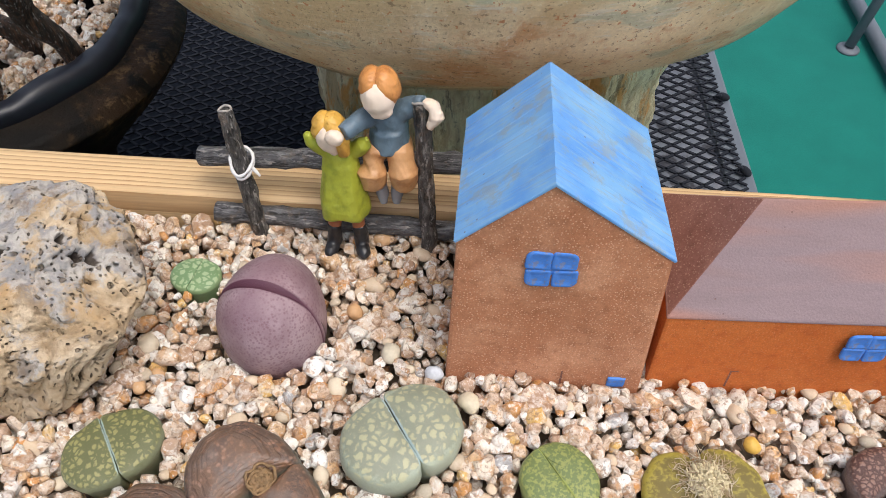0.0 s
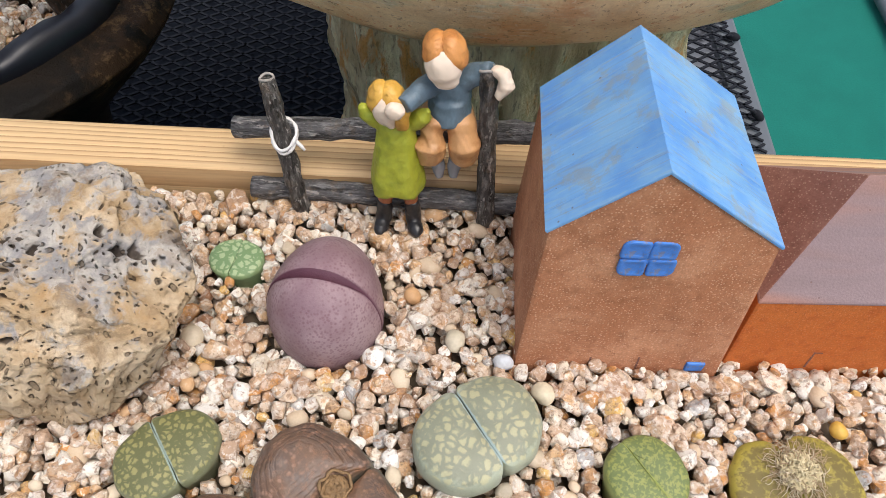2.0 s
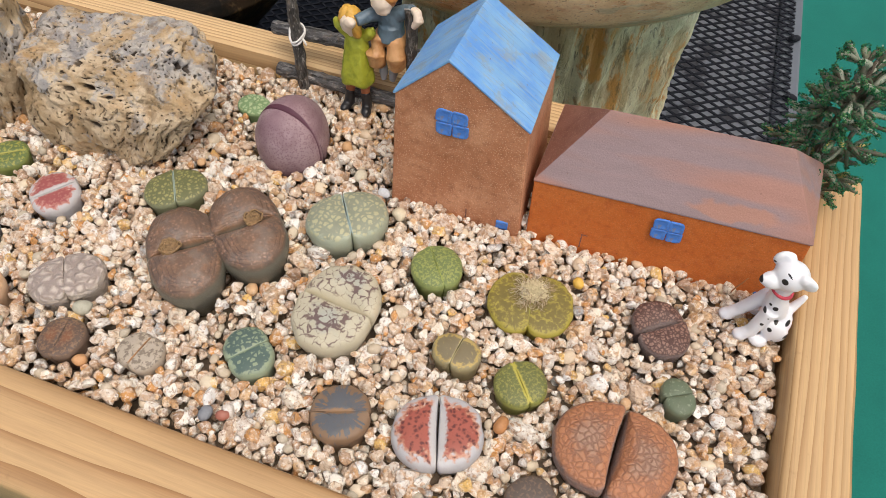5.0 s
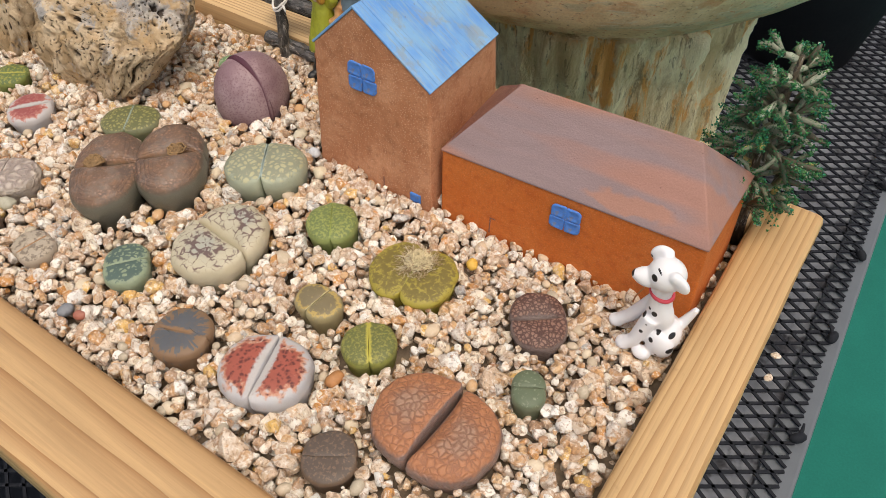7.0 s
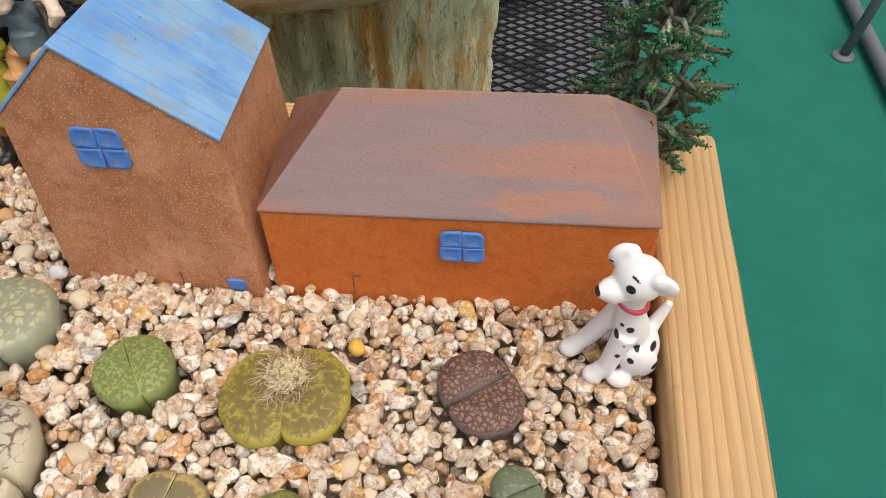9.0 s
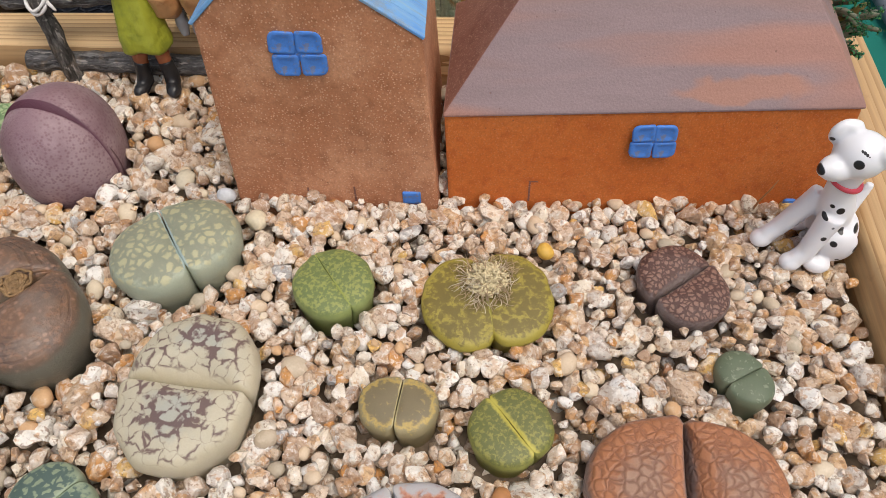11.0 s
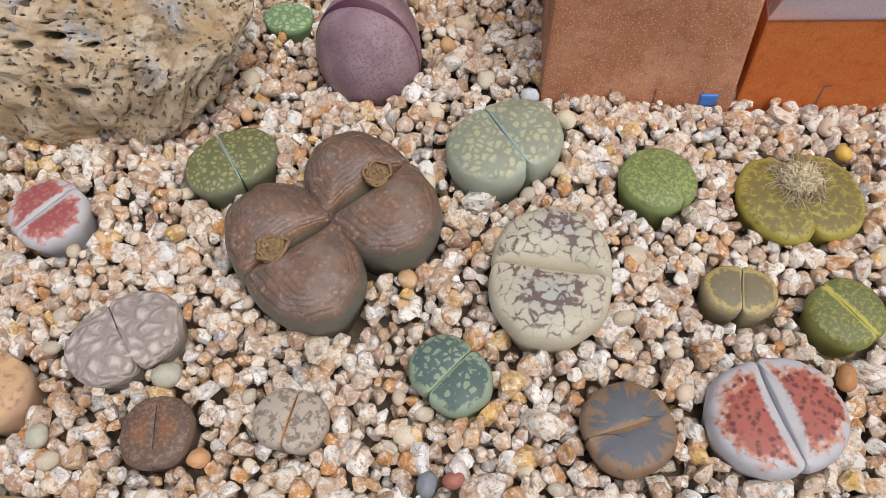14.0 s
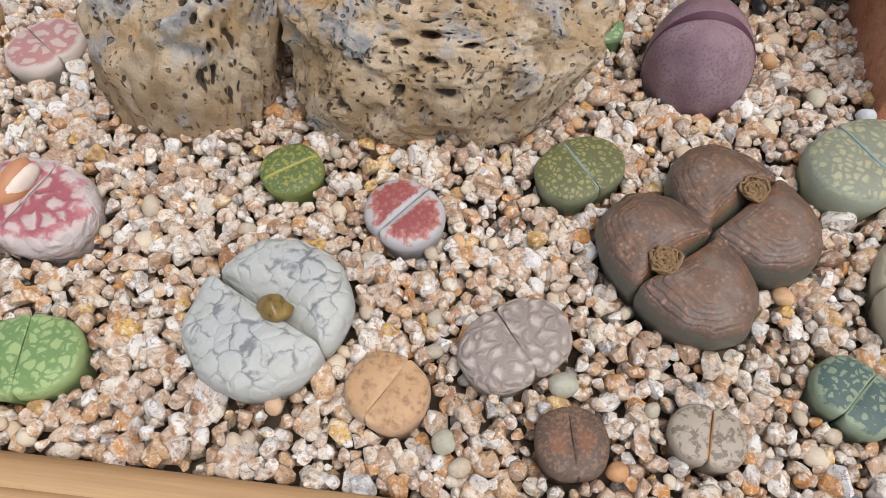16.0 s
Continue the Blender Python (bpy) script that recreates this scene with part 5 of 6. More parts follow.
twig("post", (-0.0675, 0.0525, -0.012), (-0.0740, 0.0652, 0.0470), 0.0032, 0.0029)
twig("post", (-0.0078, 0.0485, -0.012), (-0.0106, 0.0600, 0.0570), 0.0031, 0.0030)
twig("fence_rail", (-0.0890, 0.0690, 0.0225), (0.0100, 0.0640, 0.0280), 0.0038, 0.0042)
twig("fence_rail", (-0.0850, 0.0600, 0.0040), (0.0150, 0.0550, 0.0025), 0.0040, 0.0040)
ring = Pile()
for lift in (0.0, 0.0011):
    c = Vector((-0.0708, 0.0602, 0.0285 + lift))
    pts = [c + Vector((0.0038 * math.cos(w), 0.0044 * math.sin(w), 0.0026 * math.sin(w) + 0.0008 * math.cos(2 * w + lift * 900))) for w in np.linspace(0, 2 * math.pi, 25)]
    ring.add(tube(pts, [0.00055 + 0.00012 * math.sin(k * 1.9 + lift * 4000) for k in range(25)], 7, False))
ring.add(tube([(-0.0676, 0.0585, 0.0285), (-0.0656, 0.0572, 0.0272), (-0.0646, 0.0566, 0.0260)], [0.0007, 0.0006, 0.0004], 6))
part("string", ring.mesh("string", M_STRING), fence, "white string tied round the post")

# ---------------------------------------------------------------- figurines: plain moulded shapes
def washed(name, color, pool, scale=260.0):
    """Hand-painted clay: a thin darker wash gathered in patches, brushed in strokes."""
    n = Nodes(name, 0.42, spec=0.45)
    v = n.coords()
    strokes = n.noise(n.stretch(v, scale=(1, 1, 0.35)), scale * 2.2, 4.0, 0.6)
    c = n.mix(n.math("MULTIPLY", n.step(n.noise(v, scale, 4.0, 0.6), 0.46, 0.66), 0.7), color, pool)
    n.bump(strokes, 0.5, 0.0005)
    return n.done(n.vary(c, strokes, 0.78, 1.2), n.math("MULTIPLY_ADD", strokes, 0.3, 0.28))


SKIN_P = plain("moulded_cream", (0.74, 0.60, 0.47), 0.45, scale=500, low=0.9, high=1.06)
HAIR_O = washed("moulded_ginger", (0.58, 0.25, 0.07), (0.36, 0.12, 0.03), 200)
HAIR_Y = washed("moulded_golden", (0.60, 0.34, 0.06), (0.40, 0.18, 0.03), 200)
LIME_P = washed("moulded_lime", (0.34, 0.36, 0.035), (0.22, 0.26, 0.03), 160)
BLUE_P = washed("moulded_slate_blue", (0.105, 0.155, 0.195), (0.06, 0.085, 0.10), 200)
TAN_P = washed("moulded_tan", (0.52, 0.28, 0.12), (0.36, 0.15, 0.05), 170)
BLACK_P = plain("moulded_black", (0.018, 0.018, 0.020), 0.35)
GREY_P = plain("moulded_grey", (0.27, 0.27, 0.28), 0.5)
RED_P = plain("moulded_rust", (0.36, 0.12, 0.05), 0.5)

def mm(*p):
    return Vector(p) * 0.001


def blended(shapes, voxel=0.00055, rounds=5, amount=0.00030, scale=330.0):
    """Melts overlapping shapes into one skin with soft joints, as if pressed from clay by hand."""
    pile = Pile()
    for piece in shapes:
        pile.add(piece)
    ob = bpy.data.objects.new("clay", pile.mesh("clay", M_STRING))
    scene.collection.objects.link(ob)
    m = ob.modifiers.new("blend", "REMESH")
    m.mode, m.voxel_size = "VOXEL", voxel
    m = ob.modifiers.new("soften", "SMOOTH")
    m.factor, m.iterations = 0.5, rounds
    me = bpy.data.meshes.new_from_object(ob.evaluated_get(bpy.context.evaluated_depsgraph_get()))
    v = [p.co + amount * noise.noise_vector(p.co * scale) + 0.5 * amount * noise.noise_vector(p.co * scale * 3) for p in me.vertices]
    f = [tuple(p.vertices) for p in me.polygons]
    bpy.data.objects.remove(ob)
    return v, f


def combed(piece, parting, depth=0.00030, turn=0.0):
    """Combed locks: shallow grooves that fan out from the parting."""
    out = []
    for p in piece[0]:
        d = Vector(p) - parting
        w = math.atan2(d.x, -d.z) + turn
        out.append(Vector(p) + d.normalized() * depth * math.sin(w * 17 + 2.2 * noise.noise(Vector(p) * 260)))
    return out, piece[1]


girl = Pile()
verts, faces = lathe([(0.0, 0.0150), (0.0078, 0.0146), (0.0090, 0.0158), (0.0089, 0.0190), (0.0080, 0.0250), (0.0069, 0.0310), (0.0061, 0.0360), (0.0056, 0.0390), (0.0040, 0.0425), (0.0016, 0.0445), (0.0, 0.0445)], 40)
gown = []
for p in verts:
    a, q = math.atan2(p[1], p[0]), Vector(p)
    wide = 1 + 0.07 * math.sin(5 * a + 0.6) * max(0.0, (0.036 - q.z) / 0.021)
    gown.append(Vector((q.x * wide, q.y * wide * 0.74 + 0.16 * q.z, q.z + (0.0009 * math.sin(3 * a) if q.z < 0.017 else 0))))
dress = [(gown, faces)]
for sx, up in ((-1, 1.4), (1, 0.4)):       # raised wing sleeves
    dress.append(tube([mm(sx * 3.4, 7.0, 38.4), mm(sx * 6.6, 6.2, 40.6 + up), mm(sx * 8.8, 5.2, 43.4 + up), mm(sx * 10.0, 4.8, 46.2 + up)], [0.0028, 0.0030, 0.0026, 0.0011], 14))
    girl.add(blended([tube([mm(sx * 3.9, 2.4, 17), mm(sx * 4.2, 1.8, 11), mm(sx * 4.4, 1.4, 7)], [0.0028, 0.0026, 0.0023], 12)]), 1)
    girl.add(blended([tube([mm(sx * 4.5, 1.4, 9.6), mm(sx * 4.8, 0.8, 4.5), mm(sx * 5.2, 0.0, 1.2)], [0.0026, 0.0028, 0.0030], 12),
                      ball(mm(sx * 5.7, -3.0, 1.0), mm(2.7, 4.6, 2.5), 14, 10, pose(0, 0, 0, 0, 0, sx * 14))], 0.0005), 2)
girl.add(blended(dress, 0.0005, 4), 0)
girl.add(blended([ball(mm(-2.4, 5.0, 46.6), mm(4.5, 4.8, 5.9), 20, 14, pose(0, 0, 0, 0, -8, 0)), ball(mm(-1.2, 4.0, 42.6), mm(2.2, 2.6, 2.4), 14, 10)]), 3)      # face, left plain
locks = blended([ball(mm(-4.7, 7.0, 48.8), mm(3.6, 5.0, 5.3), 18, 12, pose(0, 0, 0, 0, 12, 0))], 0.0005, 2, 0.00014)
girl.add(combed(locks, mm(-2.6, 5.0, 54.0)), 4)
locks = blended([ball(mm(-0.6, 6.4, 48.8), mm(4.0, 5.3, 5.6), 18, 12, pose(0, 0, 0, 0, -18, 0)), tube([mm(0.4, 4.4, 50.5), mm(2.0, 3.2, 46.5), mm(2.2, 2.8, 42.0), mm(1.0, 2.6, 40.2)], [0.0026, 0.0027, 0.0022, 0.0010], 12)], 0.0005, 2, 0.00014)
girl.add(combed(locks, mm(-2.6, 5.0, 54.0)), 4)
thing("girl_figurine", "small moulded figurine in a lime green dress on the gravel", "figurine", pose(-0.0364, 0.0490, 0.0012) @ Matrix.Diagonal((0.94, 0.94, 1.0, 1)),
      girl.mesh("girl_figurine", [LIME_P, RED_P, BLACK_P, SKIN_P, HAIR_Y]))

boy = Pile()
boy.add(blended([ball(mm(0.6, 3.4, 47.6), mm(6.3, 4.6, 7.2), 20, 14), tube([mm(0.4, 3.2, 46), mm(0.4, 2.4, 41), mm(0.4, 1.8, 38.4)], [0.0060, 0.0066, 0.0069], 20),
                 tube([mm(-3.6, 2.8, 51.4), mm(-8.4, -2.2, 52.0), mm(-12.2, -7.0, 51.4)], [0.0036, 0.0031, 0.0028], 14),
                 tube([mm(4.2, 3.8, 51.6), mm(8.2, 3.6, 54.4), mm(12.0, 2.0, 56.6)], [0.0038, 0.0032, 0.0025], 14)], 0.0005, 6), 0)
for sx in (-1, 1):
    boy.add(blended([tube([mm(sx * 3.2, 4.0, 40), mm(sx * 4.2, -1.6, 37.8), mm(sx * 5.0, -4.4, 33.8), mm(sx * 4.9, -3.6, 28.6), mm(sx * 3.4, -2.0, 25.4)], [0.0042, 0.0046, 0.0049, 0.0046, 0.0026], 16)], 0.0005, 4, 0.00030, 240.0), 1)
    boy.add(blended([tube([mm(sx * 3.0, -2.0, 26), mm(sx * 2.4, -2.4, 21.6), mm(sx * 2.0, -4.2, 17.8)], [0.0021, 0.0023, 0.0013], 12)]), 2)
boy.add(blended([ball(mm(-14.6, -9.2, 51.6), mm(3.1, 2.3, 2.8), 14, 10, pose(0, 0, 0, 0, 10, 0))]), 3)
boy.add(blended([tube([mm(12.0, 1.6, 57.0), mm(14.8, -0.4, 57.4), mm(15.6, -1.8, 54.6), mm(13.4, -2.8, 51.0)], [0.0018, 0.0022, 0.0025, 0.0013], 12)], 0.0004, 3), 3)
boy.add(blended([ball(mm(-1.7, -0.8, 60.6), mm(5.1, 5.3, 6.2), 20, 14, pose(0, 0, 0, 0, -12, 0)), ball(mm(-0.9, -2.6, 56.9), mm(3.7, 2.8, 2.4), 14, 10)]), 3)    # face, left plain
locks = blended([ball(mm(-4.0, 1.8, 64.0), mm(3.5, 5.5, 4.9), 18, 12, pose(0, 0, 0, 0, 10, 0))], 0.0005, 2, 0.00014)
boy.add(combed(locks, mm(-2.6, -3.0, 68.5)), 4)
locks = blended([ball(mm(0.7, 1.5, 63.2), mm(4.1, 5.7, 6.1), 18, 12, pose(0, 0, 0, 0, -16, 0))], 0.0005, 2, 0.00014)
boy.add(combed(locks, mm(-2.6, -3.0, 68.5)), 4)
thing("boy_figurine", "small moulded figurine in a slate blue jumper sitting on the fence", "figurine", pose(-0.0215, 0.0580, 0.0),
      boy.mesh("boy_figurine", [BLUE_P, TAN_P, GREY_P, SKIN_P, HAIR_O]))

# toy dog, sitting, one smooth moulded mesh (lengths in millimetres here)
dog = Pile()
dog.add(ball(mm(2.4, -0.3, 18.0), mm(4.8, 4.7, 9.4), 20, 14, pose(0, 0, 0, 0, -16, 0)))                # chest
dog.add(ball(mm(6.3, 0.0, 8.0), mm(5.6, 6.4, 7.6), 20, 14))                                            # hips
dog.add(tube([mm(1.6, 0, 22), mm(0.6, 0, 28), mm(0.6, 0, 34)], [0.0042, 0.0037, 0.0042], 16))          # neck
dog.add(ball(mm(0.7, 0.0, 38.0), mm(6.6, 6.3, 6.1), 24, 16))                                           # head
dog.add(ball(mm(-4.8, -1.7, 35.5), mm(5.2, 3.7, 3.4), 20, 14, pose(0, 0, 0, 0, 12, 18)))               # muzzle
dog.add(ball(mm(-8.3, -2.7, 36.2), mm(2.1, 2.2, 2.0), 16, 10))
for shoulder, wrist, paw in ((mm(-0.4, 3.2, 20), mm(-8.0, 3.0, 6.5), mm(-12.0, 2.2, 2.6)), (mm(0.4, -3.6, 18.5), mm(-3.2, -5.8, 6.0), mm(-6.4, -6.4, 2.6))):
    dog.add(tube([shoulder, shoulder.lerp(wrist, 0.5), wrist, wrist.lerp(paw, 0.7)], [0.0034, 0.0029, 0.0026, 0.0025], 14))
    dog.add(ball(paw, mm(3.2, 2.9, 2.5), 16, 10))
for sy in (-1, 1):
    dog.add(ball(mm(5.6, sy * 5.0, 7.0), mm(5.2, 3.2, 6.2), 18, 12, pose(0, 0, 0, 0, -20, 0)))         # thigh
    dog.add(ball(mm(0.6, sy * 7.6, 2.3), mm(3.7, 2.9, 2.4), 16, 10, pose(0, 0, 0, 0, 0, sy * 12)))     # hind paw
dog.add(ball(mm(5.8, -4.1, 40.0), mm(4.3, 1.8, 3.3), 18, 12, pose(0, 0, 0, 12, 40, -10)))             # ear folded back
dog.add(ball(mm(4.2, -4.0, 41.6), mm(2.6, 2.0, 2.4), 14, 10))
dog.add(ball(mm(-3.4, 4.6, 41.8), mm(3.9, 1.9, 3.4), 18, 12, pose(0, 0, 0, 0, -48, 10)))                # ear folded forward
dog.add(ball(mm(-1.6, 4.2, 43.4), mm(2.6, 2.0, 2.0), 14, 10))
dog.add(tube([mm(8.0, 2.0, 8.0), mm(9.6, 3.6, 10.6), mm(11.0, 4.6, 13.6), mm(12.4, 5.2, 17.2), mm(13.4, 5.6, 20.2)], [0.0027, 0.0022, 0.0019, 0.0015, 0.0011], 12))
INK, ROSE = (0.012, 0.012, 0.014), (0.62, 0.06, 0.09)
SPOTS = [(-10.3, -2.9, 36.8, 1.25, INK), (-2.4, -5.6, 39.8, 1.15, INK), (-6.2, 2.4, 40.6, 0.7, INK), (-2.5, -3.6, 42.7, 0.30, INK), (-2.0, -3.7, 42.6, 0.34, INK), (-1.5, -3.8, 42.4, 0.34, INK), (-1.0, -4.0, 42.1, 0.34, INK), (-0.5, -4.1, 41.8, 0.28, INK), (-1.4, -4.6, 22.4, 0.75, INK), (0.9, -4.8, 21.4, 1.05, INK),
         (-2.4, -4.2, 19.4, 0.7, INK), (-0.4, -5.0, 17.4, 0.85, INK), (-1.5, -5.8, 13.4, 0.95, INK), (4.0, -5.2, 13.6, 0.95, INK), (2.6, -6.0, 10.2, 0.95, INK), (8.9, -5.0, 13.0, 1.2, INK), (9.6, -6.0, 7.6, 1.2, INK),
         (7.9, -4.0, 16.4, 0.9, INK), (5.6, -8.0, 4.0, 0.6, INK)]
dog_mat = spotted_material("white_toy_plastic", [(x * 0.001, y * 0.001, z * 0.001, r * 0.001, c) for x, y, z, r, c in SPOTS])
DOG_AT = pose(0.1650, -0.0155, -0.0050, 0, 0, 4)
dog_ob = thing("toy_dog", "white plastic toy dog with black spots sitting on gravel", "toy dog", DOG_AT, dog.mesh("toy_dog", [dog_mat]))
blend = dog_ob.modifiers.new("blend", "REMESH")
blend.mode, blend.voxel_size, blend.use_smooth_shade = "VOXEL", 0.00042, True
soften = dog_ob.modifiers.new("soften", "SMOOTH")
soften.factor, soften.iterations = 0.6, 9
band = Pile().add(tube([mm(0.9 + 3.8 * math.cos(w), 3.8 * math.sin(w), 28.6 - 0.9 * math.cos(w)) for w in np.linspace(0, 2 * math.pi, 33)], [0.0008] * 33, 8, False))
thing("dog_collar", "red collar round the neck of the toy dog", "collar", DOG_AT, band.mesh("dog_collar", plain("red_collar", ROSE, 0.4)))

# ---------------------------------------------------------------- model tree behind the long house
M_TRUNK = bark_material("model_tree_bark", (0.075, 0.055, 0.035), (0.20, 0.16, 0.11))
n = Nodes("model_tree_twig", 0.6)
bare = n.ramp(n.island(), [(0.0, (0.08, 0.07, 0.045)), (0.30, (0.14, 0.14, 0.09)), (0.62, (0.21, 0.22, 0.16)), (0.86, (0.33, 0.35, 0.27)), (0.95, (0.40, 0.30, 0.10))], "CONSTANT")
v = n.coords()
f = n.noise(v, 750, 4.0, 0.65)
n.bump(f, 0.7, 0.0005)
M_TWIG = n.done(n.mix(n.math("MULTIPLY", n.step(f, 0.54, 0.60), 0.8), bare, (0.03, 0.12, 0.05)))
n = Nodes("model_tree_flock", 0.8, spec=0.25)
M_FLOCK = n.done(n.ramp(n.island(), [(0.0, (0.010, 0.055, 0.024)), (0.22, (0.020, 0.115, 0.046)), (0.48, (0.032, 0.165, 0.065)), (0.70, (0.065, 0.22, 0.07)), (0.84, (0.016, 0.19, 0.12)), (0.93, (0.11, 0.23, 0.07)), (0.98, (0.30, 0.38, 0.28))], "CONSTANT"))
tree = thing("model_tree", "dark green model tree with flocked twigs", "model tree", pose(0.1752, 0.0560, 0.0))
spine = [Vector((0.0020, 0.0, -0.010)), Vector((0.0005, 0.0, 0.015)), Vector((-0.0010, 0.0005, 0.040)), Vector((0.0000, 0.0, 0.060)), Vector((0.0005, 0.0, 0.080))]
v, f = tube(spine, [0.0030, 0.0027, 0.0022, 0.0016, 0.0008], 10, True, 0.12)
part("trunk", mesh_from("trunk", v, f, M_TRUNK), tree, "thin dark brown trunk")
twigs, flock = Pile(), Pile()
TREE_RNG = np.random.default_rng(3)
ICO = [Vector(p).normalized() for p in ((0, 0, 1), (0.9, 0, 0.2), (-0.45, 0.8, 0.1), (-0.45, -0.8, 0.1), (0.1, 0.1, -1))]
ICO_F = [(0, 1, 2), (0, 2, 3), (0, 3, 1), (4, 2, 1), (4, 3, 2), (4, 1, 3)]
for level in range(9):
    # each bough ends in a spray of short thick twigs, bare at the root and crusted green at the tip
    t = level / 8
    reach = 0.0235 * (1 - 0.50 * t)
    for k in range(4):
        w = level * 2.4 + k * 1.571 + 0.35 * TREE_RNG.normal()
        d = Vector((math.cos(w), math.sin(w), 0.10 + 0.22 * TREE_RNG.random()))
        base = Vector((-0.001, 0, 0.016 + 0.058 * t + 0.002 * TREE_RNG.normal()))
        hub = base + d * reach * (0.36 + 0.16 * TREE_RNG.random())
        twigs.add(tube([base, base.lerp(hub, 0.5) + Vector((0, 0, 0.0006)), hub], [0.0014, 0.0012, 0.0011], 7))
        for j in range(8):
            a = d + Vector((TREE_RNG.normal() * 0.62, TREE_RNG.normal() * 0.62, 0.05 + TREE_RNG.normal() * 0.48))
            a.normalize()
            start = base.lerp(hub, 0.80 + 0.25 * TREE_RNG.random())
            size = reach * (0.50 + 0.30 * TREE_RNG.random())
            bend = Vector(TREE_RNG.normal(0, 1, 3) * 0.0007) + Vector((0, 0, 0.0008))
            mid, tip = start + a * size * 0.55 + bend, start + a * size + bend * 0.4
            fat = 0.00068 + 0.0004 * TREE_RNG.random()
            twigs.add(tube([start, start.lerp(mid, 0.6), mid, mid.lerp(tip, 0.7), tip], [fat * 0.75, fat, fat * 1.1, fat * 0.9, fat * 0.3], 7))
            for i in range(80 if TREE_RNG.random() < 0.85 else 24):
                u = 0.40 + 0.64 * TREE_RNG.random() ** 0.6
                p = (start.lerp(mid, u / 0.55) if u < 0.55 else mid.lerp(tip, (u - 0.55) / 0.45)) + Vector(TREE_RNG.normal(0, 1, 3) * 0.00058)
                size_c = 0.00024 + 0.00038 * TREE_RNG.random() ** 2
                m = Euler(TREE_RNG.random(3) * 6.28).to_matrix()
                flock.add(([p + m @ q * size_c for q in ICO], ICO_F))
part("branchwork", twigs.mesh("branchwork", M_TWIG), tree, "pale grey-green flocked twigs")["kind"] = "stuff"
part("crown", flock.mesh("crown", M_FLOCK, False), tree, "dark green flock crumbs")["kind"] = "stuff"

# ---------------------------------------------------------------- pots behind the tray
bowl = thing("bowl_pot", "large round weathered stoneware bowl pot", "pot", pose(0.004, 0.285, 0))
prof = [(0.0, -0.014), (0.085, -0.016), (0.112, -0.012), (0.140, -0.002), (0.162, 0.011), (0.180, 0.028), (0.193, 0.050), (0.202, 0.078), (0.205, 0.108), (0.200, 0.140), (0.188, 0.165), (0.186, 0.172), (0.176, 0.170), (0.172, 0.150), (0.0, 0.145)]
fine = []
for (r0, z0), (r1, z1) in zip(prof, prof[1:]):
    for k in range(4):
        fine.append((r0 + (r1 - r0) * k / 4, z0 + (z1 - z0) * k / 4))
v, f = lathe(fine + [prof[-1]], 160, 0.003, 14)
part("bowl", mesh_from("bowl", v, f, M_POT), bowl)
v, f = lathe([(0.176 + 0.0085 * math.cos(w), 0.172 + 0.0060 * math.sin(w)) for w in np.linspace(-1.2, 4.3, 14)], 120, 0.002, 12)
part("rim", mesh_from("rim", v, f, M_POT), bowl, "rolled stoneware rim")
stump = thing("stump_stand", "glazed ceramic pot stand shaped like a tree stump", "pot stand", pose(0.016, 0.280, 0))
prof = [(0.114, BENCH_Z + 0.002)] + [(0.113 - 0.007 * math.sin(k / 30 * math.pi) - 0.003 * k / 30, BENCH_Z + 0.002 + 0.262 * k / 30) for k in np.linspace(0.5, 29.5, 90)] + [(0.109, -0.0175), (0.0, -0.017)]
v, f = lathe(prof, 240, 0.004, 16, 0.012, 60)
v = [Vector(p) for p in v]
for p in v:                                # craggy bark-like relief
    if p.z < -0.019:
        lump = 0.045 * noise.noise(Vector((p.x * 50, p.y * 50, p.z * 24))) + 0.030 * abs(noise.noise(Vector((p.x * 95 + 3, p.y * 95, p.z * 50)))) + 0.012 * noise.noise(p * 210)
        p.x, p.y = p.x * (1 + lump), p.y * (1 + lump)
part("stump", mesh_from("stump", v, f, M_STUMP), stump)
v, f = lathe([(0.0, -0.0165), (0.098, -0.0165), (0.103, -0.0172), (0.105, -0.0200), (0.101, -0.0240)], 120, 0.003, 16)
part("top_plate", mesh_from("top_plate", v, f, M_STUMP), stump, "round top of the stump")

dark = thing("dark_pot", "dark glazed planter with an uneven glossy black rim", "pot", pose(-0.316, 0.267, 0))
prof = [(0.0, BENCH_Z + 0.002), (0.048, BENCH_Z + 0.002), (0.052, -0.22), (0.060, -0.18), (0.090, -0.14), (0.124, -0.103), (0.136, -0.086), (0.139, -0.080), (0.134, -0.0725), (0.112, -0.067)]
v, f = lathe([(a + (c - a) * k / 6, b + (d - b) * k / 6) for (a, b), (c, d) in zip(prof, prof[1:]) for k in range(6)] + [prof[-1]], 96, 0.003, 14)
part("body", mesh_from("body", v, f, M_DARKPOT), dark, "near-black glaze, mottled brown on the shoulder")
prof = [(0.114, -0.074), (0.1165, -0.068), (0.1160, -0.062), (0.1145, -0.0585), (0.110, -0.0570), (0.1045, -0.0570), (0.1015, -0.0595), (0.1005, -0.0650), (0.100, -0.078)]
v, f = lathe(prof, 128, 0.006, 26)
part("rim", mesh_from("rim", [(x, y, z + 0.0035 * noise.noise(Vector((x * 26, y * 26, 2))) + 0.0024 * noise.noise(Vector((x * 80, y * 80, 5)))) for x, y, z in v], f, M_RIM), dark, "glossy blue-black rim with a knobbly lip")
M_STEM = bark_material("wet_brown_stem", (0.030, 0.020, 0.015), (0.12, 0.060, 0.036))
stems = thing("bonsai_stem", "dark bent plant stems rooted in the planter", "plant", pose(0, 0, 0))
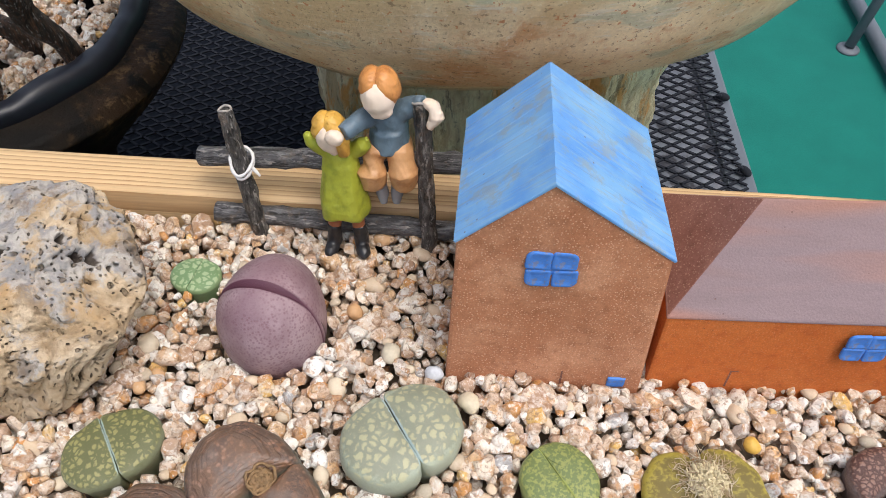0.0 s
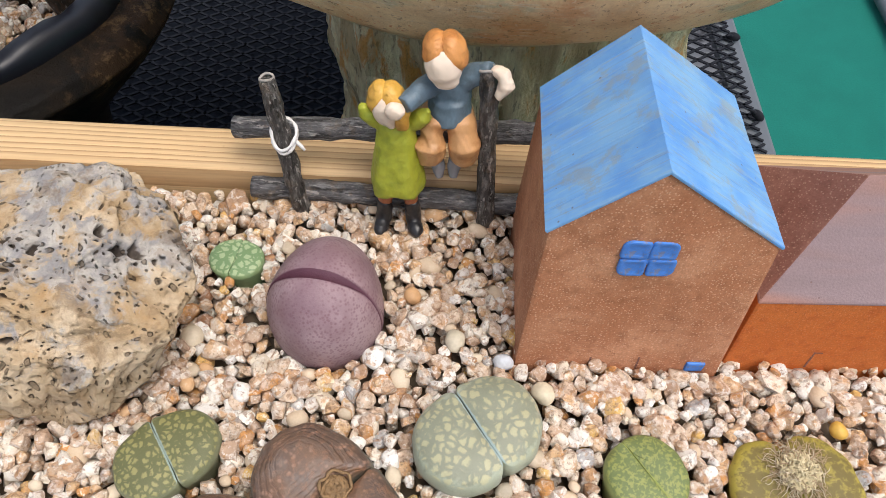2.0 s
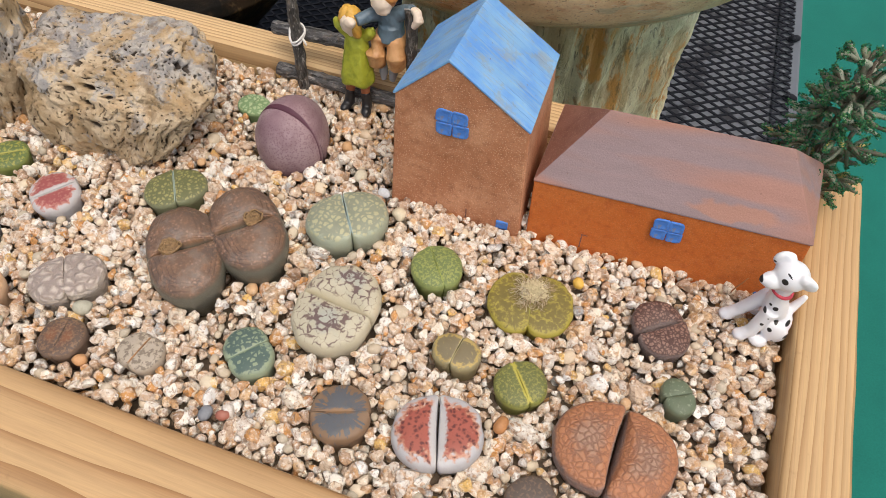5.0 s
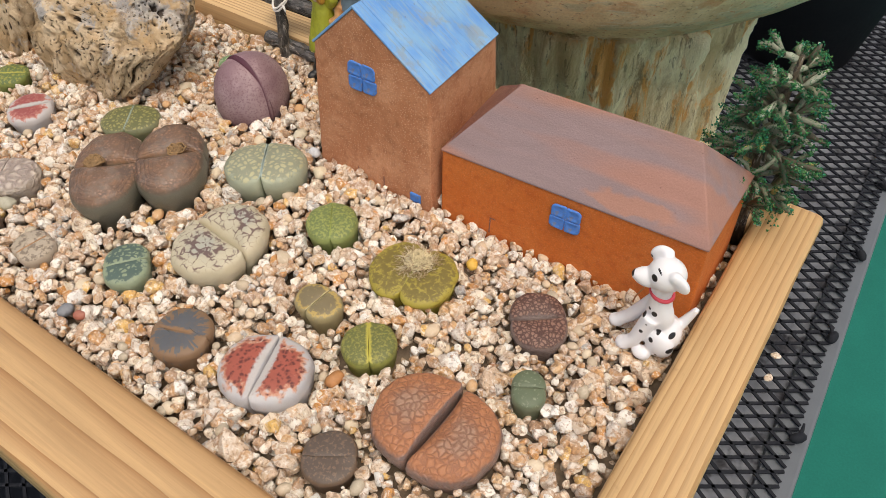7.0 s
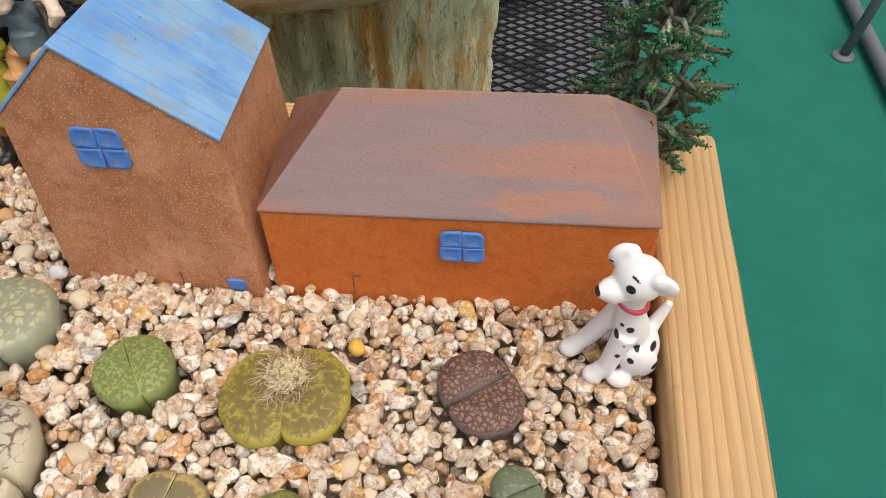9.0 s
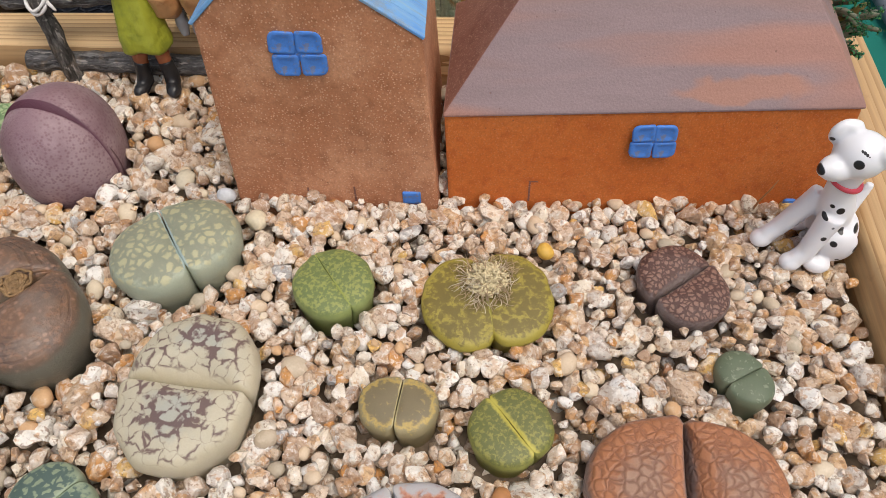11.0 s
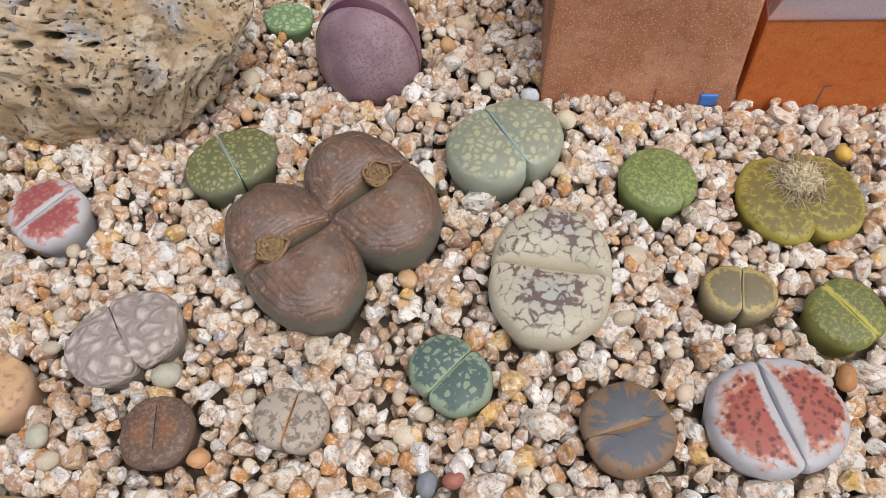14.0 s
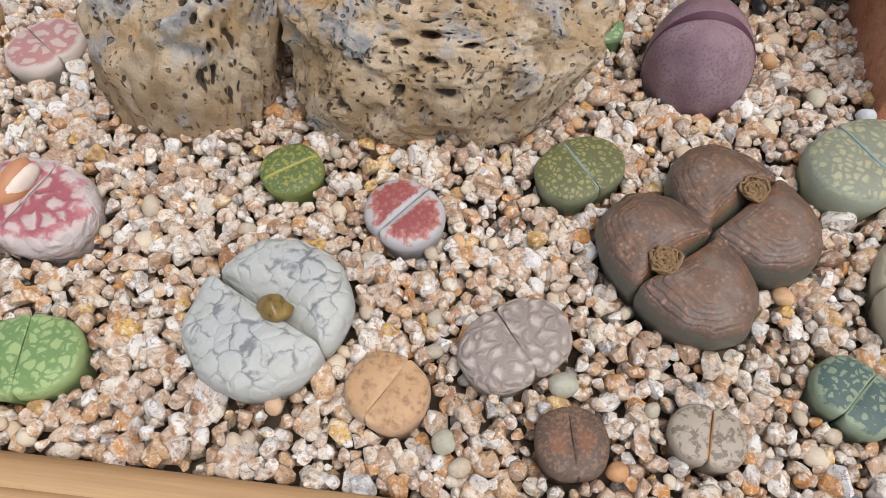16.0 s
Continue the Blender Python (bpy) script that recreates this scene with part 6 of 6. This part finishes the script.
for pts, radii in (([(-0.226, 0.236, -0.072), (-0.228, 0.232, -0.052), (-0.236, 0.224, -0.030), (-0.236, 0.214, 0.000), (-0.250, 0.204, 0.050)], (0.0065, 0.0060, 0.0072, 0.0080, 0.0070)),
                   ([(-0.256, 0.246, -0.070), (-0.260, 0.238, -0.048), (-0.272, 0.232, -0.036), (-0.290, 0.226, -0.030), (-0.310, 0.218, -0.015)], (0.0060, 0.0060, 0.0050, 0.0052, 0.0050)),
                   ([(-0.262, 0.198, -0.079), (-0.260, 0.199, -0.066), (-0.256, 0.196, -0.040), (-0.258, 0.194, -0.005), (-0.270, 0.196, 0.040)], (0.0022, 0.0052, 0.0085, 0.0100, 0.0090))):
    bend = [Vector(pts[0])]
    fat = [radii[0]]
    for (p, q), (r0, r1) in zip(zip(pts, pts[1:]), zip(radii, radii[1:])):
        for k in range(1, 5):
            w = Vector(p).lerp(Vector(q), k / 4)
            bend.append(w + 0.0016 * noise.noise_vector(w * 60))
            fat.append(r0 + (r1 - r0) * k / 4)
    v, f = tube(bend, fat, 14, True, 0.12)
    part("stem", mesh_from("stem", v, f, M_STEM), stems)
rear = thing("black_plant_pot", "round black plastic plant pot on the net", "pot", pose(0.120, 0.690, 0))
v, f = lathe([(0.0, BENCH_Z + 0.002), (0.065, BENCH_Z + 0.002), (0.090, -0.16), (0.096, -0.15), (0.096, -0.138), (0.090, -0.138), (0.085, -0.16), (0.0, -0.16)], 64)
part("body", mesh_from("body", v, f, M_NET), rear)
v, f = lathe([(0.0945 + 0.0032 * math.cos(w), -0.1400 + 0.0042 * math.sin(w)) for w in np.linspace(0, 2 * math.pi, 12)], 64)
part("rim", mesh_from("rim", v, f, M_NET), rear, "rolled black plastic rim")


# ---------------------------------------------------------------- loose round pebbles and a dry stalk
def pebble(label, x, y, size, color):
    v, f = ball((0, 0, 0), (size[0], size[1], size[2]), 20, 12)
    at = Vector((x * 900, y * 900, 3))
    v = [Vector(p) * (1 + 0.22 * noise.noise(Vector(p) * 300 + at) + 0.07 * noise.noise(Vector(p) * 900 + at)) for p in v]
    turn = RNG.random() * 180
    thing("pebble", label, "pebble", pose(x, y, bed(x, y) + size[2] * 0.30, 0, 0, turn), mesh_from("pebble", v, f, plain("pebble_skin", color, 0.55, scale=900, low=0.75, high=1.15)), "loose pebbles")
    PLANTS.append((x, y, size[0] * 0.75, size[0] * 0.75, 0))


pebble("round orange-tan pebble on the gravel", -0.0860, -0.1180, (0.0027, 0.0026, 0.0024), (0.55, 0.29, 0.13))
pebble("smooth grey-green pebble on the gravel", -0.0990, -0.0970, (0.0042, 0.0033, 0.0028), (0.42, 0.40, 0.31))
pebble("smooth grey-green pebble on the gravel", -0.1280, -0.1140, (0.0033, 0.0030, 0.0026), (0.45, 0.42, 0.32))
pebble("round tan pebble beside the purple plant", -0.0310, 0.0210, (0.0027, 0.0026, 0.0025), (0.56, 0.33, 0.16))
pebble("smooth cream pebble on the gravel", -0.0180, 0.0060, (0.0036, 0.0031, 0.0027), (0.60, 0.53, 0.40))
pebble("smooth cream pebble in front of the tall house", 0.0072, -0.0100, (0.0034, 0.0032, 0.0026), (0.66, 0.58, 0.42))
pebble("smooth peach pebble beside the chalk-grey plant", -0.1715, -0.1080, (0.0028, 0.0024, 0.0023), (0.60, 0.40, 0.25))
pebble("pale bluish stone at the house corner", -0.0040, -0.0005, (0.0030, 0.0025, 0.0026), (0.60, 0.62, 0.65))
pebble("bright yellow stone beside the straw-flowered plant", 0.0915, -0.0175, (0.0027, 0.0024, 0.0024), (0.66, 0.40, 0.07))
pebble("rusty orange stone on the gravel", 0.0770, -0.0895, (0.0036, 0.0026, 0.0023), (0.42, 0.19, 0.07))
pebble("dark slate-grey stone on the gravel", -0.0300, -0.1215, (0.0031, 0.0025, 0.0023), (0.20, 0.21, 0.23))
pebble("dull red stone on the gravel", -0.0235, -0.1200, (0.0028, 0.0022, 0.0021), (0.36, 0.13, 0.09))
v, f = tube([(0.1540, -0.0012, -0.007), (0.1548, -0.0016, -0.001), (0.1566, -0.0016, 0.0045), (0.1576, -0.0014, 0.0080)], [0.00035, 0.00032, 0.00028, 0.00012], 7)
thing("dry_stalk", "thin dry brown stalk stuck in the gravel", "stalk", pose(0, 0, 0), mesh_from("dry_stalk", v, f, plain("dry_stalk_skin", (0.40, 0.18, 0.06), 0.7)))

# ---------------------------------------------------------------- gravel
def bead_material():
    n = Nodes("smooth_pebble_skin", 0.55, spec=0.4)
    v = n.coords()
    base = n.ramp(n.island(), [(0.0, (0.60, 0.47, 0.33)), (0.3, (0.50, 0.41, 0.30)), (0.5, (0.64, 0.54, 0.40)), (0.75, (0.44, 0.38, 0.29)), (0.9, (0.58, 0.36, 0.19))], "CONSTANT")
    c = n.mix(n.math("MULTIPLY", n.step(n.noise(v, 420, 4.0, 0.6), 0.48, 0.68), 0.4), base, (0.74, 0.63, 0.50))
    fine = n.noise(v, 1800, 3.0)
    n.bump(fine, 0.25, 0.0005)
    return n.done(n.vary(c, fine, 0.85, 1.1))


M_BEAD = bead_material()
def ico(level):
    bm = bmesh.new()
    bmesh.ops.create_icosphere(bm, subdivisions=level, radius=1.0)
    v = np.array([p.co[:] for p in bm.verts])
    bm.verts.ensure_lookup_table()
    f = np.array([[q.index for q in p.verts] for p in bm.faces])
    bm.free()
    return v, f


def stone_shapes(level, count, rng):
    """Broken-stone shapes: balls cut by random planes, with a little roughness."""
    v0, f = ico(level)
    shapes = []
    for _ in range(count):
        v = v0 * np.array([1.0 + 0.35 * rng.random(), 1.0, 0.78 + 0.25 * rng.random()])
        for _ in range(9):
            d = rng.normal(size=3)
            d /= np.linalg.norm(d)
            cut = 0.44 + 0.32 * rng.random()
            over = v @ d - cut
            v -= np.outer(np.clip(over, 0, None) * 0.97, d)
        at = rng.random(3) * 50
        lumps = [1 + 0.10 * noise.noise(Vector(p * 1.9 + at)) + 0.09 * noise.noise(Vector(p * 4.4 + at)) for p in v]
        v *= np.array(lumps)[:, None] * (1 + 0.018 * rng.normal(size=(len(v), 1))) * 1.12
        shapes.append(v)
    return shapes, f


def turns(count, rng, tip):
    """Random rotations, not too far from lying flat."""
    out = np.empty((count, 3, 3))
    for k in range(count):
        out[k] = np.array(Euler((rng.normal() * tip, rng.normal() * tip, rng.random() * 6.283)).to_matrix())
    return out


def blocked(x, y, grow):
    bad = np.zeros(len(x), bool)
    for px, py, a, b, ang in PLANTS:
        c, s = math.cos(math.radians(ang)), math.sin(math.radians(ang))
        u, v = (x - px) * c + (y - py) * s, -(x - px) * s + (y - py) * c
        bad |= (u / (a + grow)) ** 2 + (v / (b + grow)) ** 2 < 1
    for px, py, a, b in ROCKS:
        bad |= ((x - px) / (a + grow - 0.006)) ** 2 + ((y - py) / (b + grow - 0.006)) ** 2 < 1
    bad |= (x > 0.002 - grow) & (x < 0.059 + grow) & (y > 0.001 - grow) & (y < 0.054 + grow)
    bad |= (x > 0.066 - grow) & (x < 0.174 + grow) & (y > 0.004 - grow) & (y < 0.043 + grow)
    return bad


def scatter(x0, x1, y0, y1, gap, rng, tries=14):
    """Points no nearer to each other than about the gap."""
    nx, ny = int((x1 - x0) / gap), int((y1 - y0) / (gap * 0.88))
    pts = []
    for j in range(ny):
        for i in range(nx):
            pts.append((x0 + (i + 0.5 + 0.5 * (j % 2)) * gap, y0 + (j + 0.5) * gap * 0.88))
    p = np.array(pts)
    p += rng.normal(size=p.shape) * gap * 0.20
    return p[(p[:, 0] > x0) & (p[:, 0] < x1) & (p[:, 1] > y0) & (p[:, 1] < y1)]


def stones(points, radii, heights, shapes, f, rng, tip):
    """Vertices and triangles of many stones."""
    kinds = rng.integers(len(shapes), size=len(points))
    rot = turns(len(points), rng, tip)
    base = np.array(shapes)[kinds] * radii[:, None, None]
    v = np.einsum("nij,nkj->nki", rot, base) + np.c_[points, heights][:, None, :]
    m = v.shape[1]
    return v.reshape(-1, 3), (f[None] + (np.arange(len(points)) * m)[:, None, None]).reshape(-1, 3)


def gravel_mesh(name, piles, materials):
    """One mesh of several piles of stones: (vertices, triangles, material slot, worn smooth)."""
    v = np.concatenate([p[0] for p in piles])
    start = np.cumsum([0] + [len(p[0]) for p in piles])
    faces = np.concatenate([p[1] + k for p, k in zip(piles, start)])
    slots = np.concatenate([np.full(len(p[1]), p[2], np.int32) for p in piles])
    soft = np.concatenate([np.full(len(p[1]), p[3], bool) for p in piles])
    me = bpy.data.meshes.new(name)
    me.vertices.add(len(v))
    me.vertices.foreach_set("co", v.ravel())
    me.loops.add(faces.size)
    me.loops.foreach_set("vertex_index", faces.ravel().astype(np.int32))
    me.polygons.add(len(faces))
    me.polygons.foreach_set("loop_start", np.arange(0, faces.size, 3, dtype=np.int32))
    me.update(calc_edges=True)
    for m in materials:
        me.materials.append(m)
    me.polygons.foreach_set("material_index", slots)
    me.polygons.foreach_set("use_smooth", soft)
    return me


G = np.random.default_rng(21)
cs, sn = math.cos(radians(TURN)), math.sin(radians(TURN))


def to_world(p):
    return np.c_[p[:, 0] * cs - p[:, 1] * sn, p[:, 0] * sn + p[:, 1] * cs]


shapes2, f2 = stone_shapes(2, 60, G)
shapes1, f1 = stone_shapes(1, 24, G)
edge = 0.0012


def level_at(points):
    return np.array([bed(x, y) for x, y in points])


p = to_world(scatter(IN_L + edge, IN_R - edge, IN_F + edge, IN_B - edge, 0.0037, G))
r = 0.00228 * np.exp(G.normal(size=len(p)) * 0.27)
p_keep = ~blocked(p[:, 0], p[:, 1], 0.0008)
p, r = p[p_keep], r[p_keep]
z = -0.0015 + G.normal(size=len(p)) * 0.0010 + level_at(p)
kind = G.random(len(p))
bead, sharp, worn = kind < 0.05, (kind >= 0.05) & (kind < 0.72), kind >= 0.72
v2, f3 = ico(2)
smooth = []
for _ in range(12):
    at = Vector(G.random(3) * 50)
    smooth.append(v2 * np.array([1 + 0.22 * noise.noise(Vector(w) * 1.1 + at) for w in v2])[:, None] * np.array([1.15 + 0.2 * G.random(), 0.95, 0.78]))
q = to_world(scatter(IN_L + edge, IN_R - edge, IN_F + edge, IN_B - edge, 0.0051, G))
q = q[~blocked(q[:, 0], q[:, 1], -0.003)]
# small chips that lie in the gaps
chip = to_world(scatter(IN_L + edge, IN_R - edge, IN_F + edge, IN_B - edge, 0.0110, G))
chip = chip[~blocked(chip[:, 0], chip[:, 1], 0.0006)]
thing("gravel", "cream, white and rusty crushed stone gravel filling the tray", "gravel", kind="stuff", me=gravel_mesh("gravel", [
    (*stones(p[sharp], r[sharp], z[sharp], shapes2, f2, G, 0.7), 0, False),
    (*stones(p[worn], r[worn], z[worn], shapes2, f2, G, 0.7), 0, True),
    (*stones(p[bead], r[bead] * 0.88, z[bead] + 0.0003, smooth, f3, G, 0.25), 1, True),
    (*stones(chip, 0.0011 * np.exp(G.normal(size=len(chip)) * 0.25), 0.0004 + G.normal(size=len(chip)) * 0.0004 + level_at(chip), shapes1, f1, G, 1.0), 0, False),
    (*stones(q, 0.0024 * np.exp(G.normal(size=len(q)) * 0.15), -0.0072 + G.normal(size=len(q)) * 0.0006 + level_at(q), shapes1, f1, G, 0.8), 0, True)], [M_GRAVEL, M_BEAD]))
bm = box(bmesh.new(), (IN_R - IN_L - 0.002, IN_B - IN_F - 0.002, 0.030), pose((IN_L + IN_R) / 2, (IN_B + IN_F) / 2, -0.0125 - 0.015))
soil = thing("soil", "gritty soil under the gravel", "soil", TRAY, mesh_of("soil", bm, M_BED), kind="stuff")
# gravel in the dark planter
ang, rad = G.random(2300) * 6.283, 0.103 * np.sqrt(G.random(2300))
pp = np.c_[-0.316 + rad * np.cos(ang), 0.267 + rad * np.sin(ang)]
pot_mesh = gravel_mesh("planter_gravel", [(*stones(pp, 0.0026 * np.exp(G.normal(size=2300) * 0.24), -0.0705 + G.normal(size=2300) * 0.0020, shapes2, f2, G, 0.7), 0, False)], [M_GRAVEL])
thing("planter_gravel", "pale crushed stone in the dark planter", "gravel", me=pot_mesh, kind="stuff")

# flock crumbs shed on the side rail below the tree
crumbs = Pile()
for k in range(46):
    p = Vector((0.187 + 0.0022 * TREE_RNG.normal(), 0.064 + 0.006 * TREE_RNG.normal(), 0.0056))
    m, size_c = Euler(TREE_RNG.random(3) * 6.28).to_matrix(), 0.00035 + 0.0005 * TREE_RNG.random() ** 2
    crumbs.add(([p + m @ q * size_c for q in ICO], ICO_F))
thing("flock_crumbs", "dark green flock crumbs on the pine side rail", "crumbs", me=crumbs.mesh("flock_crumbs", M_FLOCK, False), kind="stuff")

# pale stone chips dropped on the bench net
for x, y, turn in ((0.228, 0.227, 20), (0.229, 0.204, 75)):
    v, f = ball((0, 0, 0), (0.0042, 0.0030, 0.0020), 14, 9)
    v = [Vector(p) * (1 + 0.3 * noise.noise(Vector(p) * 260 + Vector((turn, 0, 0)))) for p in v]
    thing("stone_chip", "small pale stone chip on the black net", "stone", pose(x, y, BENCH_Z + 0.0045, 0, 0, turn), mesh_from("stone_chip", v, f, M_GRAVEL), "chips on the net")

# ---------------------------------------------------------------- far steel trestle on the floor
trestle = thing("steel_trestle", "grey steel trestle leg standing on the green floor", "trestle", pose(0, 0, 0))
for pts, r, nm in (([(1.10, 2.40, -0.975), (1.10, 1.00, -0.975)], 0.019, "floor_tube"), ([(1.03, 1.589, -0.99), (1.16, 1.72, -0.55)], 0.013, "leg")):
    v, f = tube(pts, [r, r], 16)
    part(nm, mesh_from(nm, v, f, M_GREY), trestle)
v, f = lathe([(0.0, -1.0), (0.030, -1.0), (0.030, -0.996), (0.022, -0.992), (0.0, -0.990)], 24)
part("foot_plate", mesh_from("foot_plate", [(x + 1.03, y + 1.589, z) for x, y, z in v], f, M_GREY), trestle)
